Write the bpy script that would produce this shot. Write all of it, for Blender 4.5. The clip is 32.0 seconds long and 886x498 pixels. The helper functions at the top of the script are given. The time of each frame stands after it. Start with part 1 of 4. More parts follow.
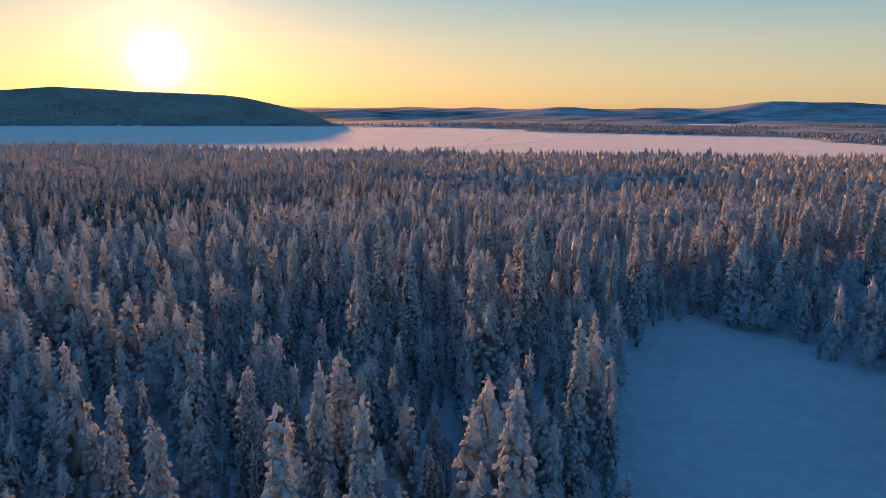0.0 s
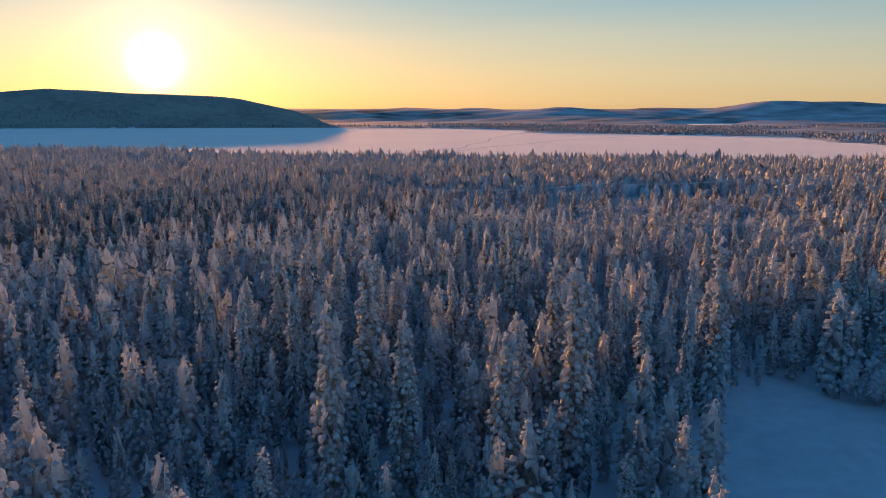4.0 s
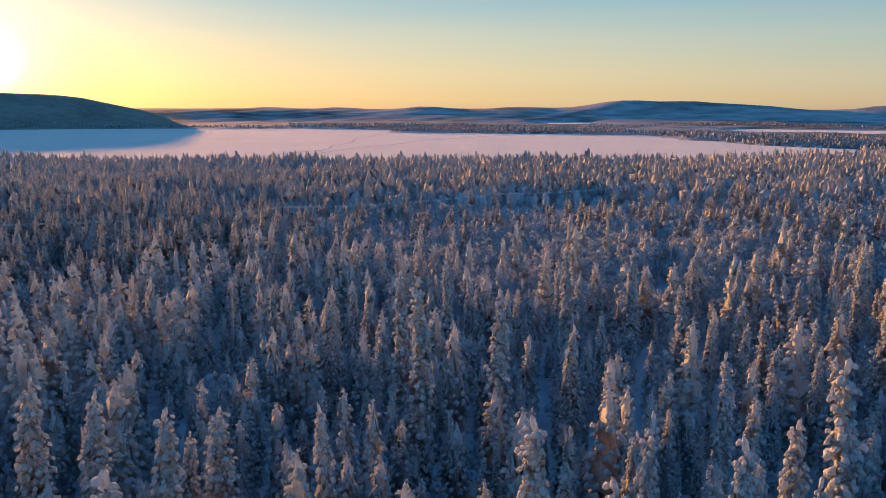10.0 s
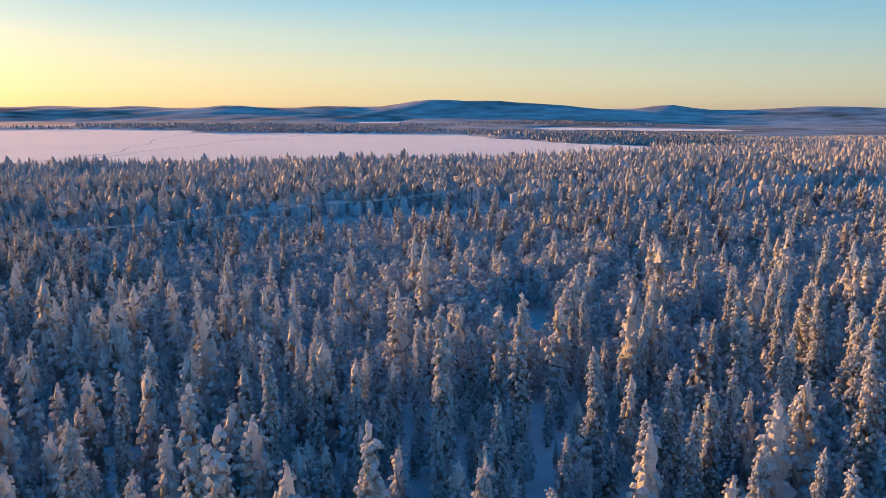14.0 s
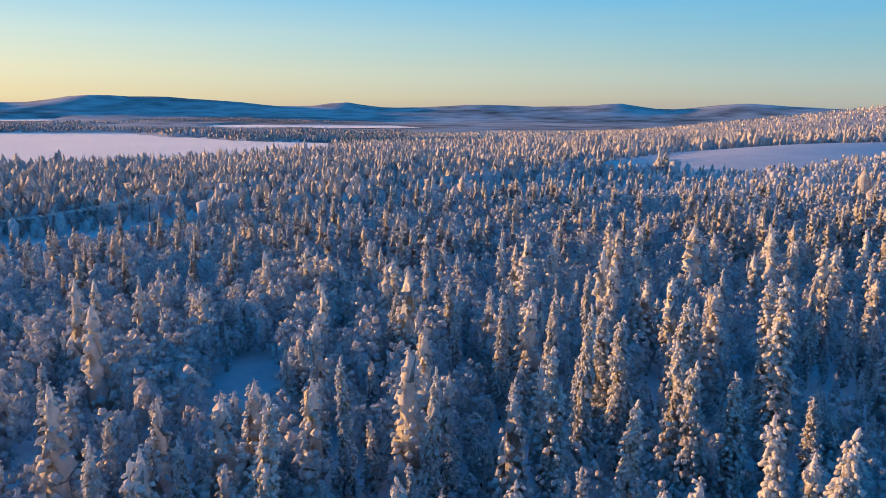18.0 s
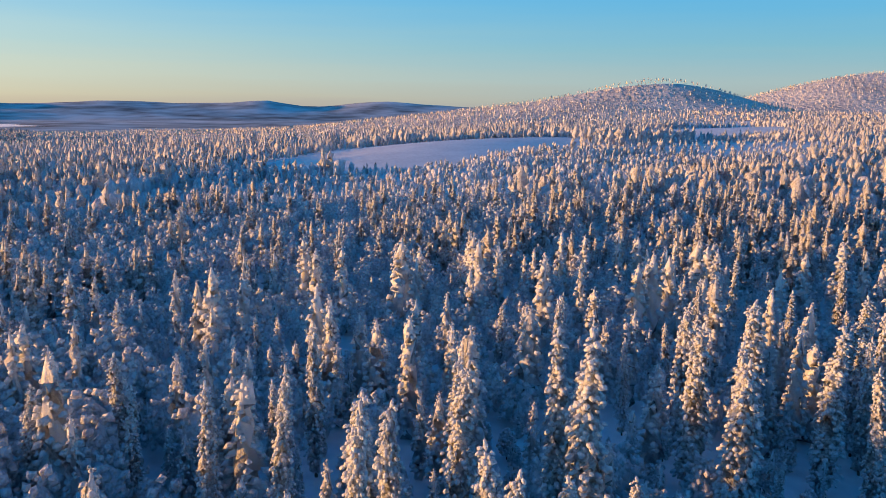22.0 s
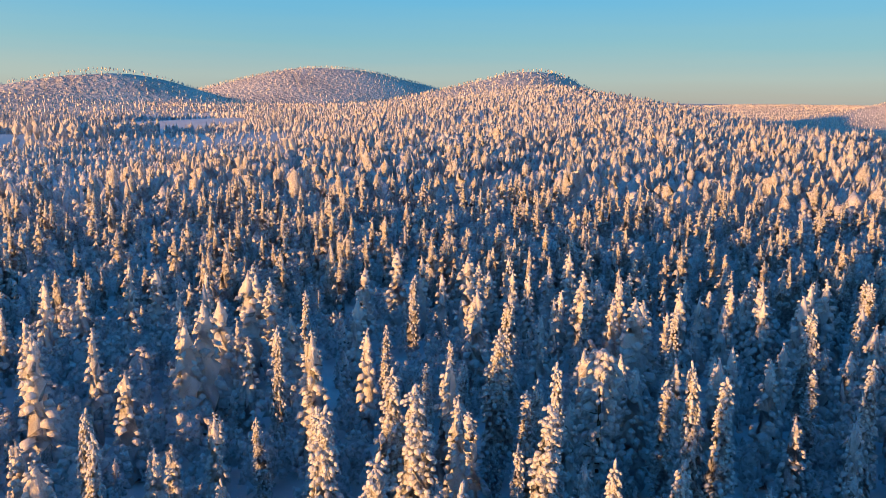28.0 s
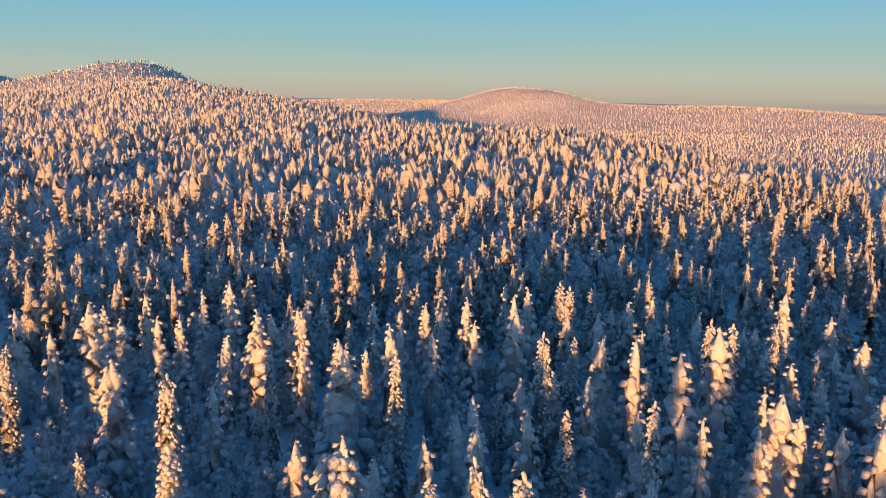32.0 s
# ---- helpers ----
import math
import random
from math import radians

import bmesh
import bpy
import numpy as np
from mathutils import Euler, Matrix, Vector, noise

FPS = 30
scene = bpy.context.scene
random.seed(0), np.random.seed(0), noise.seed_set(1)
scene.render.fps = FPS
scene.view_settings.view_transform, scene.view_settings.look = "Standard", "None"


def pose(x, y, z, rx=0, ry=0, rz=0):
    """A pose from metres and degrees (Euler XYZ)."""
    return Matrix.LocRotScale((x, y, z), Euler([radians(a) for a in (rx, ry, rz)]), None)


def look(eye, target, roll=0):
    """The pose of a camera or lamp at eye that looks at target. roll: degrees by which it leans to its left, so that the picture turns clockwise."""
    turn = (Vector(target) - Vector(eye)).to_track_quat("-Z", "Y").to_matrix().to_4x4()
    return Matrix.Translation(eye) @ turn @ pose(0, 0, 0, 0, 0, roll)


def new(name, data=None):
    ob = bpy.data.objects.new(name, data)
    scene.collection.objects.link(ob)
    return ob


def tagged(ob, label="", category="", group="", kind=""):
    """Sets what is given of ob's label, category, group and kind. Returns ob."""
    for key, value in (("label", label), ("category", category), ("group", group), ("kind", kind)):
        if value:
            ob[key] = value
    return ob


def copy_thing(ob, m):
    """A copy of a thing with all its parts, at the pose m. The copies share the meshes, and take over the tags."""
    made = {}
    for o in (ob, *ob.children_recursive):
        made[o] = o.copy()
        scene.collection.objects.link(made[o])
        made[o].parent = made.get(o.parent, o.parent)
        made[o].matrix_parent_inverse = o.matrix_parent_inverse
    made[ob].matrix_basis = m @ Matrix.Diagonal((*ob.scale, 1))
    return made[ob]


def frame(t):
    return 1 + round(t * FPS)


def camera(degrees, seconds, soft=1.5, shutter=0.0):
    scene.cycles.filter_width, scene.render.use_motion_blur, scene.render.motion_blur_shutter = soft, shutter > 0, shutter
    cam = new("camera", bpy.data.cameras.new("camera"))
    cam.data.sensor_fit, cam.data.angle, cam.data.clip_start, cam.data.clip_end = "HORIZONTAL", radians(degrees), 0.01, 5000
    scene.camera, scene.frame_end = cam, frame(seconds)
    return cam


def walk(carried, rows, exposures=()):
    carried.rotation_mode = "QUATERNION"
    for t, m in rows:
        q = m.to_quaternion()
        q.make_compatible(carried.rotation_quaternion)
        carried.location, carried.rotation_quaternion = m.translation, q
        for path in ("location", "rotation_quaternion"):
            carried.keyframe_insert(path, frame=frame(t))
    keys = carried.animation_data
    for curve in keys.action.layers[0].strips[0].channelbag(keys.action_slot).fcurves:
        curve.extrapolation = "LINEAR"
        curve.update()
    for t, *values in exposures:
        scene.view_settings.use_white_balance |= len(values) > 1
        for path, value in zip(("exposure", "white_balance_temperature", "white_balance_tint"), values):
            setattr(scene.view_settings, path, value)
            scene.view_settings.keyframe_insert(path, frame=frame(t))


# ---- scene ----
cam = camera(59.91, 32.0, soft=0.8)
# seconds, x, y, z, yaw, pitch, roll
ROWS = [
    (0.0, 0.00, 0.00, 33.00, -1.03, -10.36, 0.41),
    (0.5, -0.19, 3.66, 32.98, -1.11, -10.35, 0.35),
    (1.0, -0.34, 7.33, 32.96, -1.28, -10.34, 0.29),
    (1.5, -0.44, 11.00, 32.93, -1.49, -10.33, 0.25),
    (2.0, -0.49, 14.69, 32.91, -1.53, -10.33, 0.23),
    (2.5, -0.51, 18.38, 32.91, -1.43, -10.33, 0.22),
    (3.0, -0.49, 22.05, 32.92, -1.33, -10.32, 0.21),
    (3.5, -0.45, 25.68, 32.96, -1.24, -10.32, 0.20),
    (5.5, -0.33, 40.00, 33.26, -1.08, -10.24, 0.18),
    (6.0, -0.28, 43.50, 33.28, -1.52, -10.24, 0.18),
    (6.5, -0.23, 46.96, 33.29, -2.41, -10.24, 0.19),
    (7.0, -0.15, 50.41, 33.30, -3.64, -10.24, 0.19),
    (7.5, -0.08, 53.86, 33.31, -4.92, -10.24, 0.20),
    (8.0, 0.03, 57.29, 33.31, -6.18, -10.26, 0.20),
    (8.5, 0.19, 60.73, 33.31, -7.42, -10.28, 0.19),
    (9.0, 0.41, 64.15, 33.32, -8.68, -10.29, 0.17),
    (9.5, 0.69, 67.56, 33.33, -9.95, -10.31, 0.17),
    (10.0, 1.01, 70.96, 33.33, -11.21, -10.32, 0.16),
    (10.5, 1.38, 74.36, 33.33, -12.49, -10.32, 0.15),
    (11.0, 1.84, 77.77, 33.33, -13.83, -10.32, 0.15),
    (11.5, 2.37, 81.18, 33.32, -15.20, -10.33, 0.16),
    (12.0, 2.98, 84.63, 33.31, -16.60, -10.33, 0.18),
    (12.5, 3.69, 88.12, 33.30, -18.24, -10.33, 0.19),
    (13.0, 4.48, 91.63, 33.29, -20.08, -10.33, 0.20),
    (13.5, 5.37, 95.13, 33.27, -21.99, -10.33, 0.21),
    (14.0, 6.36, 98.56, 33.24, -25.15, -10.34, 0.21),
    (14.5, 7.48, 101.88, 33.18, -28.23, -10.35, 0.21),
    (16.5, 12.61, 114.39, 32.84, -39.04, -10.37, 0.32),
    (17.0, 14.09, 117.25, 32.79, -42.27, -10.37, 0.38),
    (17.5, 15.70, 119.92, 32.78, -45.46, -10.38, 0.44),
    (18.0, 17.38, 122.46, 32.78, -48.63, -10.40, 0.51),
    (18.5, 19.14, 124.90, 32.80, -51.84, -10.42, 0.56),
    (19.0, 20.98, 127.25, 32.85, -55.10, -10.42, 0.59),
    (19.5, 22.90, 129.45, 32.91, -58.37, -10.40, 0.62),
    (20.0, 24.87, 131.50, 32.98, -61.61, -10.38, 0.66),
    (20.5, 26.89, 133.37, 33.03, -64.62, -10.37, 0.70),
    (21.0, 29.00, 135.14, 33.09, -67.83, -10.35, 0.72),
    (21.5, 31.22, 136.81, 33.15, -71.03, -10.34, 0.74),
    (22.0, 33.56, 138.34, 33.20, -74.24, -10.34, 0.77),
    (22.5, 36.00, 139.76, 33.23, -77.44, -10.34, 0.78),
    (23.0, 38.52, 141.05, 33.25, -80.63, -10.34, 0.77),
    (23.5, 41.11, 142.20, 33.26, -83.86, -10.35, 0.74),
    (24.0, 43.74, 143.17, 33.24, -87.06, -10.36, 0.70),
    (24.5, 46.46, 143.99, 33.22, -90.29, -10.37, 0.67),
    (25.0, 49.22, 144.66, 33.18, -93.52, -10.38, 0.64),
    (25.5, 52.01, 145.12, 33.14, -96.71, -10.38, 0.61),
    (27.5, 63.21, 145.67, 32.92, -109.72, -10.44, 0.59),
    (28.0, 65.93, 145.45, 32.86, -113.01, -10.47, 0.59),
    (28.5, 68.63, 144.97, 32.80, -116.24, -10.47, 0.57),
    (29.0, 71.33, 144.31, 32.74, -119.48, -10.49, 0.55),
    (29.5, 74.01, 143.49, 32.68, -122.73, -10.52, 0.53),
    (30.0, 76.63, 142.51, 32.63, -125.99, -10.55, 0.54),
    (30.5, 79.19, 141.36, 32.57, -129.57, -10.57, 0.56),
    (31.0, 81.65, 140.07, 32.51, -133.44, -10.59, 0.56),
    (31.5, 84.02, 138.67, 32.43, -137.45, -10.59, 0.56),
    (32.0, 86.33, 137.19, 32.33, -141.17, -10.60, 0.58),
]
walk(cam, [(t, pose(x, y, z, 90 + pitch, 0, yaw) @ pose(0, 0, 0, 0, 0, roll)) for t, x, y, z, yaw, pitch, roll in ROWS],
     [(0.0, 0.62, 7100, 18), (9.0, 0.70, 6900, 16), (13.0, 0.92, 6250, 11), (19.0, 1.02, 5650, 7), (25.0, 1.06, 5650, 7), (28.0, 1.08, 6100, 8), (32.0, 1.07, 7050, 13)])

# ---- sky, sun ----
SUN_AZ, SUN_EL = -18.9, 3.1          # degrees clockwise from the y axis, degrees up
sun_dir = Vector((math.sin(radians(SUN_AZ)) * math.cos(radians(SUN_EL)), math.cos(radians(SUN_AZ)) * math.cos(radians(SUN_EL)), math.sin(radians(SUN_EL))))
sun_data = bpy.data.lights.new("sun", "SUN")
sun_data.energy, sun_data.color, sun_data.angle = 5.0, (1.0, 0.44, 0.13), radians(0.6)
sun = new("sun", sun_data)
sun.matrix_world = look(Vector((sun_dir.x, sun_dir.y, math.tan(radians(3.35)))) * 4000, (0, 0, 0))

world = bpy.data.worlds.new("winter_sky")
scene.world = world
world.use_nodes = True
wn, wl = world.node_tree.nodes, world.node_tree.links
wn.clear()


def wnode(kind, operation="", use_clamp=False, data_type="", blend_type=""):
    n = wn.new(kind)
    if operation:
        n.operation = operation
    if use_clamp:
        n.use_clamp = True
    if data_type:
        n.data_type = data_type
    if blend_type:
        n.blend_type = blend_type
    return n


def wmath(op, a, b=None, clamp=False):
    n = wnode("ShaderNodeMath", operation=op, use_clamp=clamp)
    for i, v in enumerate((a, b)):
        if v is None:
            continue
        if isinstance(v, (int, float)):
            n.inputs[i].default_value = v
        else:
            wl.new(v, n.inputs[i])
    return n.outputs[0]


def wramp(stops, fac):
    n = wnode("ShaderNodeValToRGB")
    e = n.color_ramp.elements
    while len(e) < len(stops):
        e.new(0.5)
    for el, (p, c) in zip(e, stops):
        el.position, el.color = p, (*c, 1)
    wl.new(fac, n.inputs[0])
    return n.outputs[0]


coords = wnode("ShaderNodeTexCoord")
unit = wnode("ShaderNodeVectorMath", operation="NORMALIZE")
wl.new(coords.outputs["Generated"], unit.inputs[0])
split = wnode("ShaderNodeSeparateXYZ")
wl.new(unit.outputs[0], split.inputs[0])
up = split.outputs["Z"]
towards = wnode("ShaderNodeVectorMath", operation="DOT_PRODUCT")
wl.new(unit.outputs[0], towards.inputs[0])
towards.inputs[1].default_value = sun_dir
dot = wmath("MAXIMUM", towards.outputs["Value"], 0.0)
# thin high cloud streaks
streak_map = wnode("ShaderNodeMapping")
streak_map.inputs["Scale"].default_value = (2.0, 2.0, 38.0)
wl.new(unit.outputs[0], streak_map.inputs[0])
streaks = wnode("ShaderNodeTexNoise")
streaks.inputs["Scale"].default_value, streaks.inputs["Detail"].default_value = 1.6, 4.0
wl.new(streak_map.outputs[0], streaks.inputs["Vector"])
lifted = wmath("ADD", up, wmath("MULTIPLY", wmath("SUBTRACT", streaks.outputs[0], 0.5), 0.018))
sunny = wramp([(0.0, (0.82, 0.60, 0.31)), (0.012, (0.86, 0.68, 0.36)), (0.045, (0.83, 0.74, 0.47)), (0.085, (0.67, 0.72, 0.59)), (0.125, (0.40, 0.61, 0.66)), (0.17, (0.21, 0.49, 0.66)),
               (0.30, (0.10, 0.36, 0.66)), (0.55, (0.014, 0.175, 0.44)), (1.0, (0.004, 0.098, 0.30))], lifted)
shady = wramp([(0.0, (0.33, 0.32, 0.31)), (0.012, (0.38, 0.39, 0.34)), (0.035, (0.35, 0.44, 0.42)), (0.075, (0.20, 0.42, 0.49)), (0.13, (0.11, 0.39, 0.59)), (0.17, (0.09, 0.37, 0.60)),
               (0.30, (0.05, 0.32, 0.64)), (0.55, (0.014, 0.175, 0.44)), (1.0, (0.004, 0.098, 0.30))], lifted)
side = wmath("POWER", wmath("MULTIPLY", wmath("ADD", towards.outputs["Value"], 0.55), 0.645, True), 1.6)
mix = wnode("ShaderNodeMix", data_type="RGBA")
wl.new(side, mix.inputs[0])
wl.new(shady, mix.inputs[6])
wl.new(sunny, mix.inputs[7])
glow = wmath("ADD", wmath("ADD", wmath("MULTIPLY", wmath("POWER", dot, 5200.0), 8.0), wmath("MULTIPLY", wmath("POWER", dot, 520.0), 0.75)),
             wmath("MULTIPLY", wmath("POWER", dot, 60.0), 0.16))
tint = wnode("ShaderNodeMix", data_type="RGBA", blend_type="ADD")
tint.inputs[0].default_value = 1.0
glow_rgb = wnode("ShaderNodeVectorMath", operation="SCALE")
glow_rgb.inputs[0].default_value = (1.0, 0.86, 0.56)
wl.new(glow, glow_rgb.inputs["Scale"])
wl.new(mix.outputs[2], tint.inputs[6])
wl.new(glow_rgb.outputs[0], tint.inputs[7])
sky = wnode("ShaderNodeTexSky")
sky.sky_type, sky.sun_disc, sky.sun_elevation, sky.sun_rotation, sky.altitude = "NISHITA", False, radians(SUN_EL), radians(SUN_AZ), 300.0
air, haze_band, out = wnode("ShaderNodeBackground"), wnode("ShaderNodeBackground"), wnode("ShaderNodeOutputWorld")
air.inputs["Strength"].default_value = 0.0135
haze_band.inputs["Strength"].default_value = 0.51
wl.new(sky.outputs[0], air.inputs["Color"])
wl.new(tint.outputs[2], haze_band.inputs["Color"])
add = wnode("ShaderNodeAddShader")
wl.new(air.outputs[0], add.inputs[0])
wl.new(haze_band.outputs[0], add.inputs[1])
wl.new(add.outputs[0], out.inputs["Surface"])


# ---- materials ----
def material(name, base, rough=0.7, spread=0.12, grain=6.0, patch=0.7, bump=0.15, metal=0.0, sheen=0.0, other=None, island=False, gaps=None, lumps=0.0, through_light=0.0, gap_soft=0.10, gloss=0.2):
    """A surface in two tones: fine grain and broad patches, with relief of the same two sizes (per metre)."""
    m = bpy.data.materials.new(name)
    m.use_nodes = True
    n, l = m.node_tree.nodes, m.node_tree.links
    b = n["Principled BSDF"]
    geo = n.new("ShaderNodeNewGeometry")
    fine, broad = n.new("ShaderNodeTexNoise"), n.new("ShaderNodeTexNoise")
    fine.inputs["Scale"].default_value, fine.inputs["Detail"].default_value = grain, 5.0
    broad.inputs["Scale"].default_value, broad.inputs["Detail"].default_value = patch, 3.0
    l.new(geo.outputs["Position"], fine.inputs["Vector"])
    l.new(geo.outputs["Position"], broad.inputs["Vector"])
    total = n.new("ShaderNodeMath")
    total.operation = "MULTIPLY_ADD"
    l.new(fine.outputs[0], total.inputs[0])
    total.inputs[1].default_value = 0.5
    half = n.new("ShaderNodeMath")
    half.operation = "MULTIPLY"
    half.inputs[1].default_value = 0.5
    l.new(broad.outputs[0], half.inputs[0])
    l.new(half.outputs[0], total.inputs[2])
    ramp = n.new("ShaderNodeValToRGB")
    dark = other or tuple(c * (1 - 2 * spread) for c in base)
    ramp.color_ramp.elements[0].position, ramp.color_ramp.elements[0].color = 0.36, (*dark, 1)
    ramp.color_ramp.elements[1].position, ramp.color_ramp.elements[1].color = 0.60, (*base, 1)
    value = total.outputs[0]
    if island:
        isl = n.new("ShaderNodeMath")
        isl.operation = "MULTIPLY_ADD"
        l.new(geo.outputs["Random Per Island"], isl.inputs[0])
        isl.inputs[1].default_value = 0.16
        l.new(value, isl.inputs[2])
        value = isl.outputs[0]
    l.new(value, ramp.inputs[0])
    colour = ramp.outputs[0]
    clump = n.new("ShaderNodeTexNoise")
    clump.inputs["Scale"].default_value, clump.inputs["Detail"].default_value = 2.5, 3.0
    l.new(geo.outputs["Position"], clump.inputs["Vector"])
    if gaps:
        # needles showing between the clumps of snow
        hole = n.new("ShaderNodeValToRGB")
        hole.color_ramp.elements[0].position, hole.color_ramp.elements[1].position = 0.36, 0.36 + gap_soft
        l.new(clump.outputs[0], hole.inputs[0])
        show = n.new("ShaderNodeMix")
        show.data_type = "RGBA"
        l.new(hole.outputs[0], show.inputs[0])
        show.inputs[6].default_value = (*gaps, 1)
        l.new(colour, show.inputs[7])
        colour = show.outputs[2]
    l.new(colour, b.inputs["Base Color"])
    b.inputs["Roughness"].default_value, b.inputs["Metallic"].default_value = rough, metal
    b.inputs["Specular IOR Level"].default_value = gloss
    if sheen:
        b.inputs["Sheen Weight"].default_value = sheen
    if bump:
        bm_ = n.new("ShaderNodeBump")
        bm_.inputs["Strength"].default_value, bm_.inputs["Distance"].default_value = 0.8, bump
        l.new(fine.outputs[0], bm_.inputs["Height"])
        if lumps:
            big = n.new("ShaderNodeBump")
            big.inputs["Strength"].default_value, big.inputs["Distance"].default_value = 1.0, lumps
            l.new(clump.outputs[0], big.inputs["Height"])
            l.new(big.outputs[0], bm_.inputs["Normal"])
        l.new(bm_.outputs[0], b.inputs["Normal"])
    if through_light:
        # loose snow lets some light through
        leak, both = n.new("ShaderNodeBsdfTranslucent"), n.new("ShaderNodeMixShader")
        l.new(colour, leak.inputs["Color"])
        both.inputs[0].default_value = through_light
        l.new(b.outputs[0], both.inputs[1])
        l.new(leak.outputs[0], both.inputs[2])
        l.new(both.outputs[0], n["Material Output"].inputs["Surface"])
    return m


SNOW_LOAD = material("snow_load", (0.84, 0.88, 0.93), 0.9, 0.05, 9.0, 1.1, 0.20, other=(0.58, 0.60, 0.64), island=True, lumps=0.12, through_light=0.36)
NEEDLES = material("needles", (0.22, 0.20, 0.18), 0.9, 0.2, 5.0, 1.2, 0.25, other=(0.05, 0.045, 0.04))
SNOWY_BOUGHS = material("snowy_boughs", (0.84, 0.88, 0.93), 0.9, 0.05, 5.0, 0.9, 0.25, other=(0.70, 0.73, 0.78), island=True, gaps=(0.50, 0.51, 0.54), lumps=0.40, gap_soft=0.17, through_light=0.36)
# Sparsely snowed boughs; shade of the hollows is put into their dark tone.
SHADED_BOUGHS = material("shaded_snowy_boughs", (0.46, 0.47, 0.50), 0.9, 0.05, 5.0, 0.9, 0.0, other=(0.12, 0.12, 0.122))
# Dimmed copy of the frosted trees, for the backlit shore across the lake.
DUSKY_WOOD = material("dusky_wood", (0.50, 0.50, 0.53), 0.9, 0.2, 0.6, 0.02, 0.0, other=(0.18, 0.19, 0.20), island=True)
# Frosted needles, tinted warm: part of the low sun's gold is in the colour.
FELL_FROST = material("sun_tinted_frost", (0.76, 0.73, 0.67), 0.9, 0.05, 0.5, 0.03, 0.4, other=(0.60, 0.57, 0.53), island=True)
FROST = material("hoar_frost", (0.82, 0.86, 0.92), 0.9, 0.1, 4.5, 0.8, 0.3, other=(0.70, 0.73, 0.78), island=True, gaps=(0.58, 0.60, 0.64), lumps=0.35, gap_soft=0.14, through_light=0.36)
BARK = material("bark", (0.16, 0.12, 0.09), 0.9, 0.2, 12.0, 1.5, 0.05, other=(0.06, 0.05, 0.045))
SNOW_GROUND = material("snow_cover", (0.70, 0.72, 0.76), 0.7, 0.04, 0.5, 0.05, 0.20, other=(0.56, 0.58, 0.63))
ICE_SNOW = material("wind_packed_snow", (0.88, 0.88, 0.89), 0.8, 0.03, 0.35, 0.006, 1.2, other=(0.80, 0.81, 0.83), gloss=0.25, sheen=0.35)
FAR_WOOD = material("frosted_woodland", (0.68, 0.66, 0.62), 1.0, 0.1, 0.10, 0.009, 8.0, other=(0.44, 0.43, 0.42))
# Dark wood and pale bog; northern dimness and haze are put into the colour.
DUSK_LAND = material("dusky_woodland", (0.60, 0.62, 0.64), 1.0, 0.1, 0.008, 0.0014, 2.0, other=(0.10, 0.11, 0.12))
# Wooded hill below the sun; the glare's lifted brown is painted into its colour.
GLARE_WOOD = material("glare_tinted_hill_wood", (0.44, 0.38, 0.32), 1.0, 0.1, 0.04, 0.006, 3.0, other=(0.28, 0.24, 0.21))
TIMBER = material("weathered_timber", (0.20, 0.13, 0.08), 0.8, 0.2, 9.0, 1.0, 0.02)
CABLE = material("frosted_cable", (0.85, 0.87, 0.9), 0.6, 0.05, 20.0, 2.0, 0.01)
RED_PAINT = material("red_ochre_boards", (0.28, 0.07, 0.04), 0.8, 0.15, 7.0, 1.0, 0.02)
PANE = material("dark_pane", (0.03, 0.035, 0.04), 0.1, 0.1, 3.0, 0.5, 0.0)
SIGN = material("sign_enamel", (0.62, 0.60, 0.55), 0.5, 0.06, 8.0, 1.0, 0.0)


# ---- mesh helpers ----
def mesh_np(name, verts, tris, mats, index=None, smooth=True):
    """A mesh from arrays of corners and triangles."""
    verts, tris = np.asarray(verts, np.float32), np.asarray(tris, np.int32)
    me = bpy.data.meshes.new(name)
    me.vertices.add(len(verts))
    me.vertices.foreach_set("co", verts.ravel())
    me.loops.add(tris.size)
    me.loops.foreach_set("vertex_index", tris.ravel())
    me.polygons.add(len(tris))
    me.polygons.foreach_set("loop_start", np.arange(0, tris.size, 3, dtype=np.int32))
    me.polygons.foreach_set("loop_total", np.full(len(tris), 3, np.int32))
    me.polygons.foreach_set("use_smooth", np.full(len(tris), smooth, bool))
    for m in mats:
        me.materials.append(m)
    if index is not None:
        me.polygons.foreach_set("material_index", np.asarray(index, np.int32))
    me.update(calc_edges=True)
    return me


def part(name, bm, mat, parent=None, label="", smooth=False):
    """A bmesh as one mesh object, under a thing where one is given."""
    me = bpy.data.meshes.new(name)
    bm.to_mesh(me)
    bm.free()
    me.materials.append(mat)
    if smooth:
        me.polygons.foreach_set("use_smooth", [True] * len(me.polygons))
    ob = new(name, me)
    ob.parent = parent
    return tagged(ob, label)


def box(bm, size, at, turn=None):
    m = Matrix.Translation(at) @ (turn or Matrix()) @ Matrix.Diagonal((*size, 1))
    bmesh.ops.create_cube(bm, size=1.0, matrix=m)


def ico(sub):
    bm = bmesh.new()
    bmesh.ops.create_icosphere(bm, subdivisions=sub, radius=1.0)
    v = np.array([w.co[:] for w in bm.verts])
    t = np.array([[w.index for w in f.verts] for f in bm.faces])
    bm.free()
    return v, t


ICO = {0: (np.array([(1, 0, 0), (0, 1, 0), (-1, 0, 0), (0, -1, 0), (0, 0, 1), (0, 0, -1)], float),
           np.array([(0, 1, 4), (1, 2, 4), (2, 3, 4), (3, 0, 4), (1, 0, 5), (2, 1, 5), (3, 2, 5), (0, 3, 5)])), 1: ico(1), 2: ico(2)}


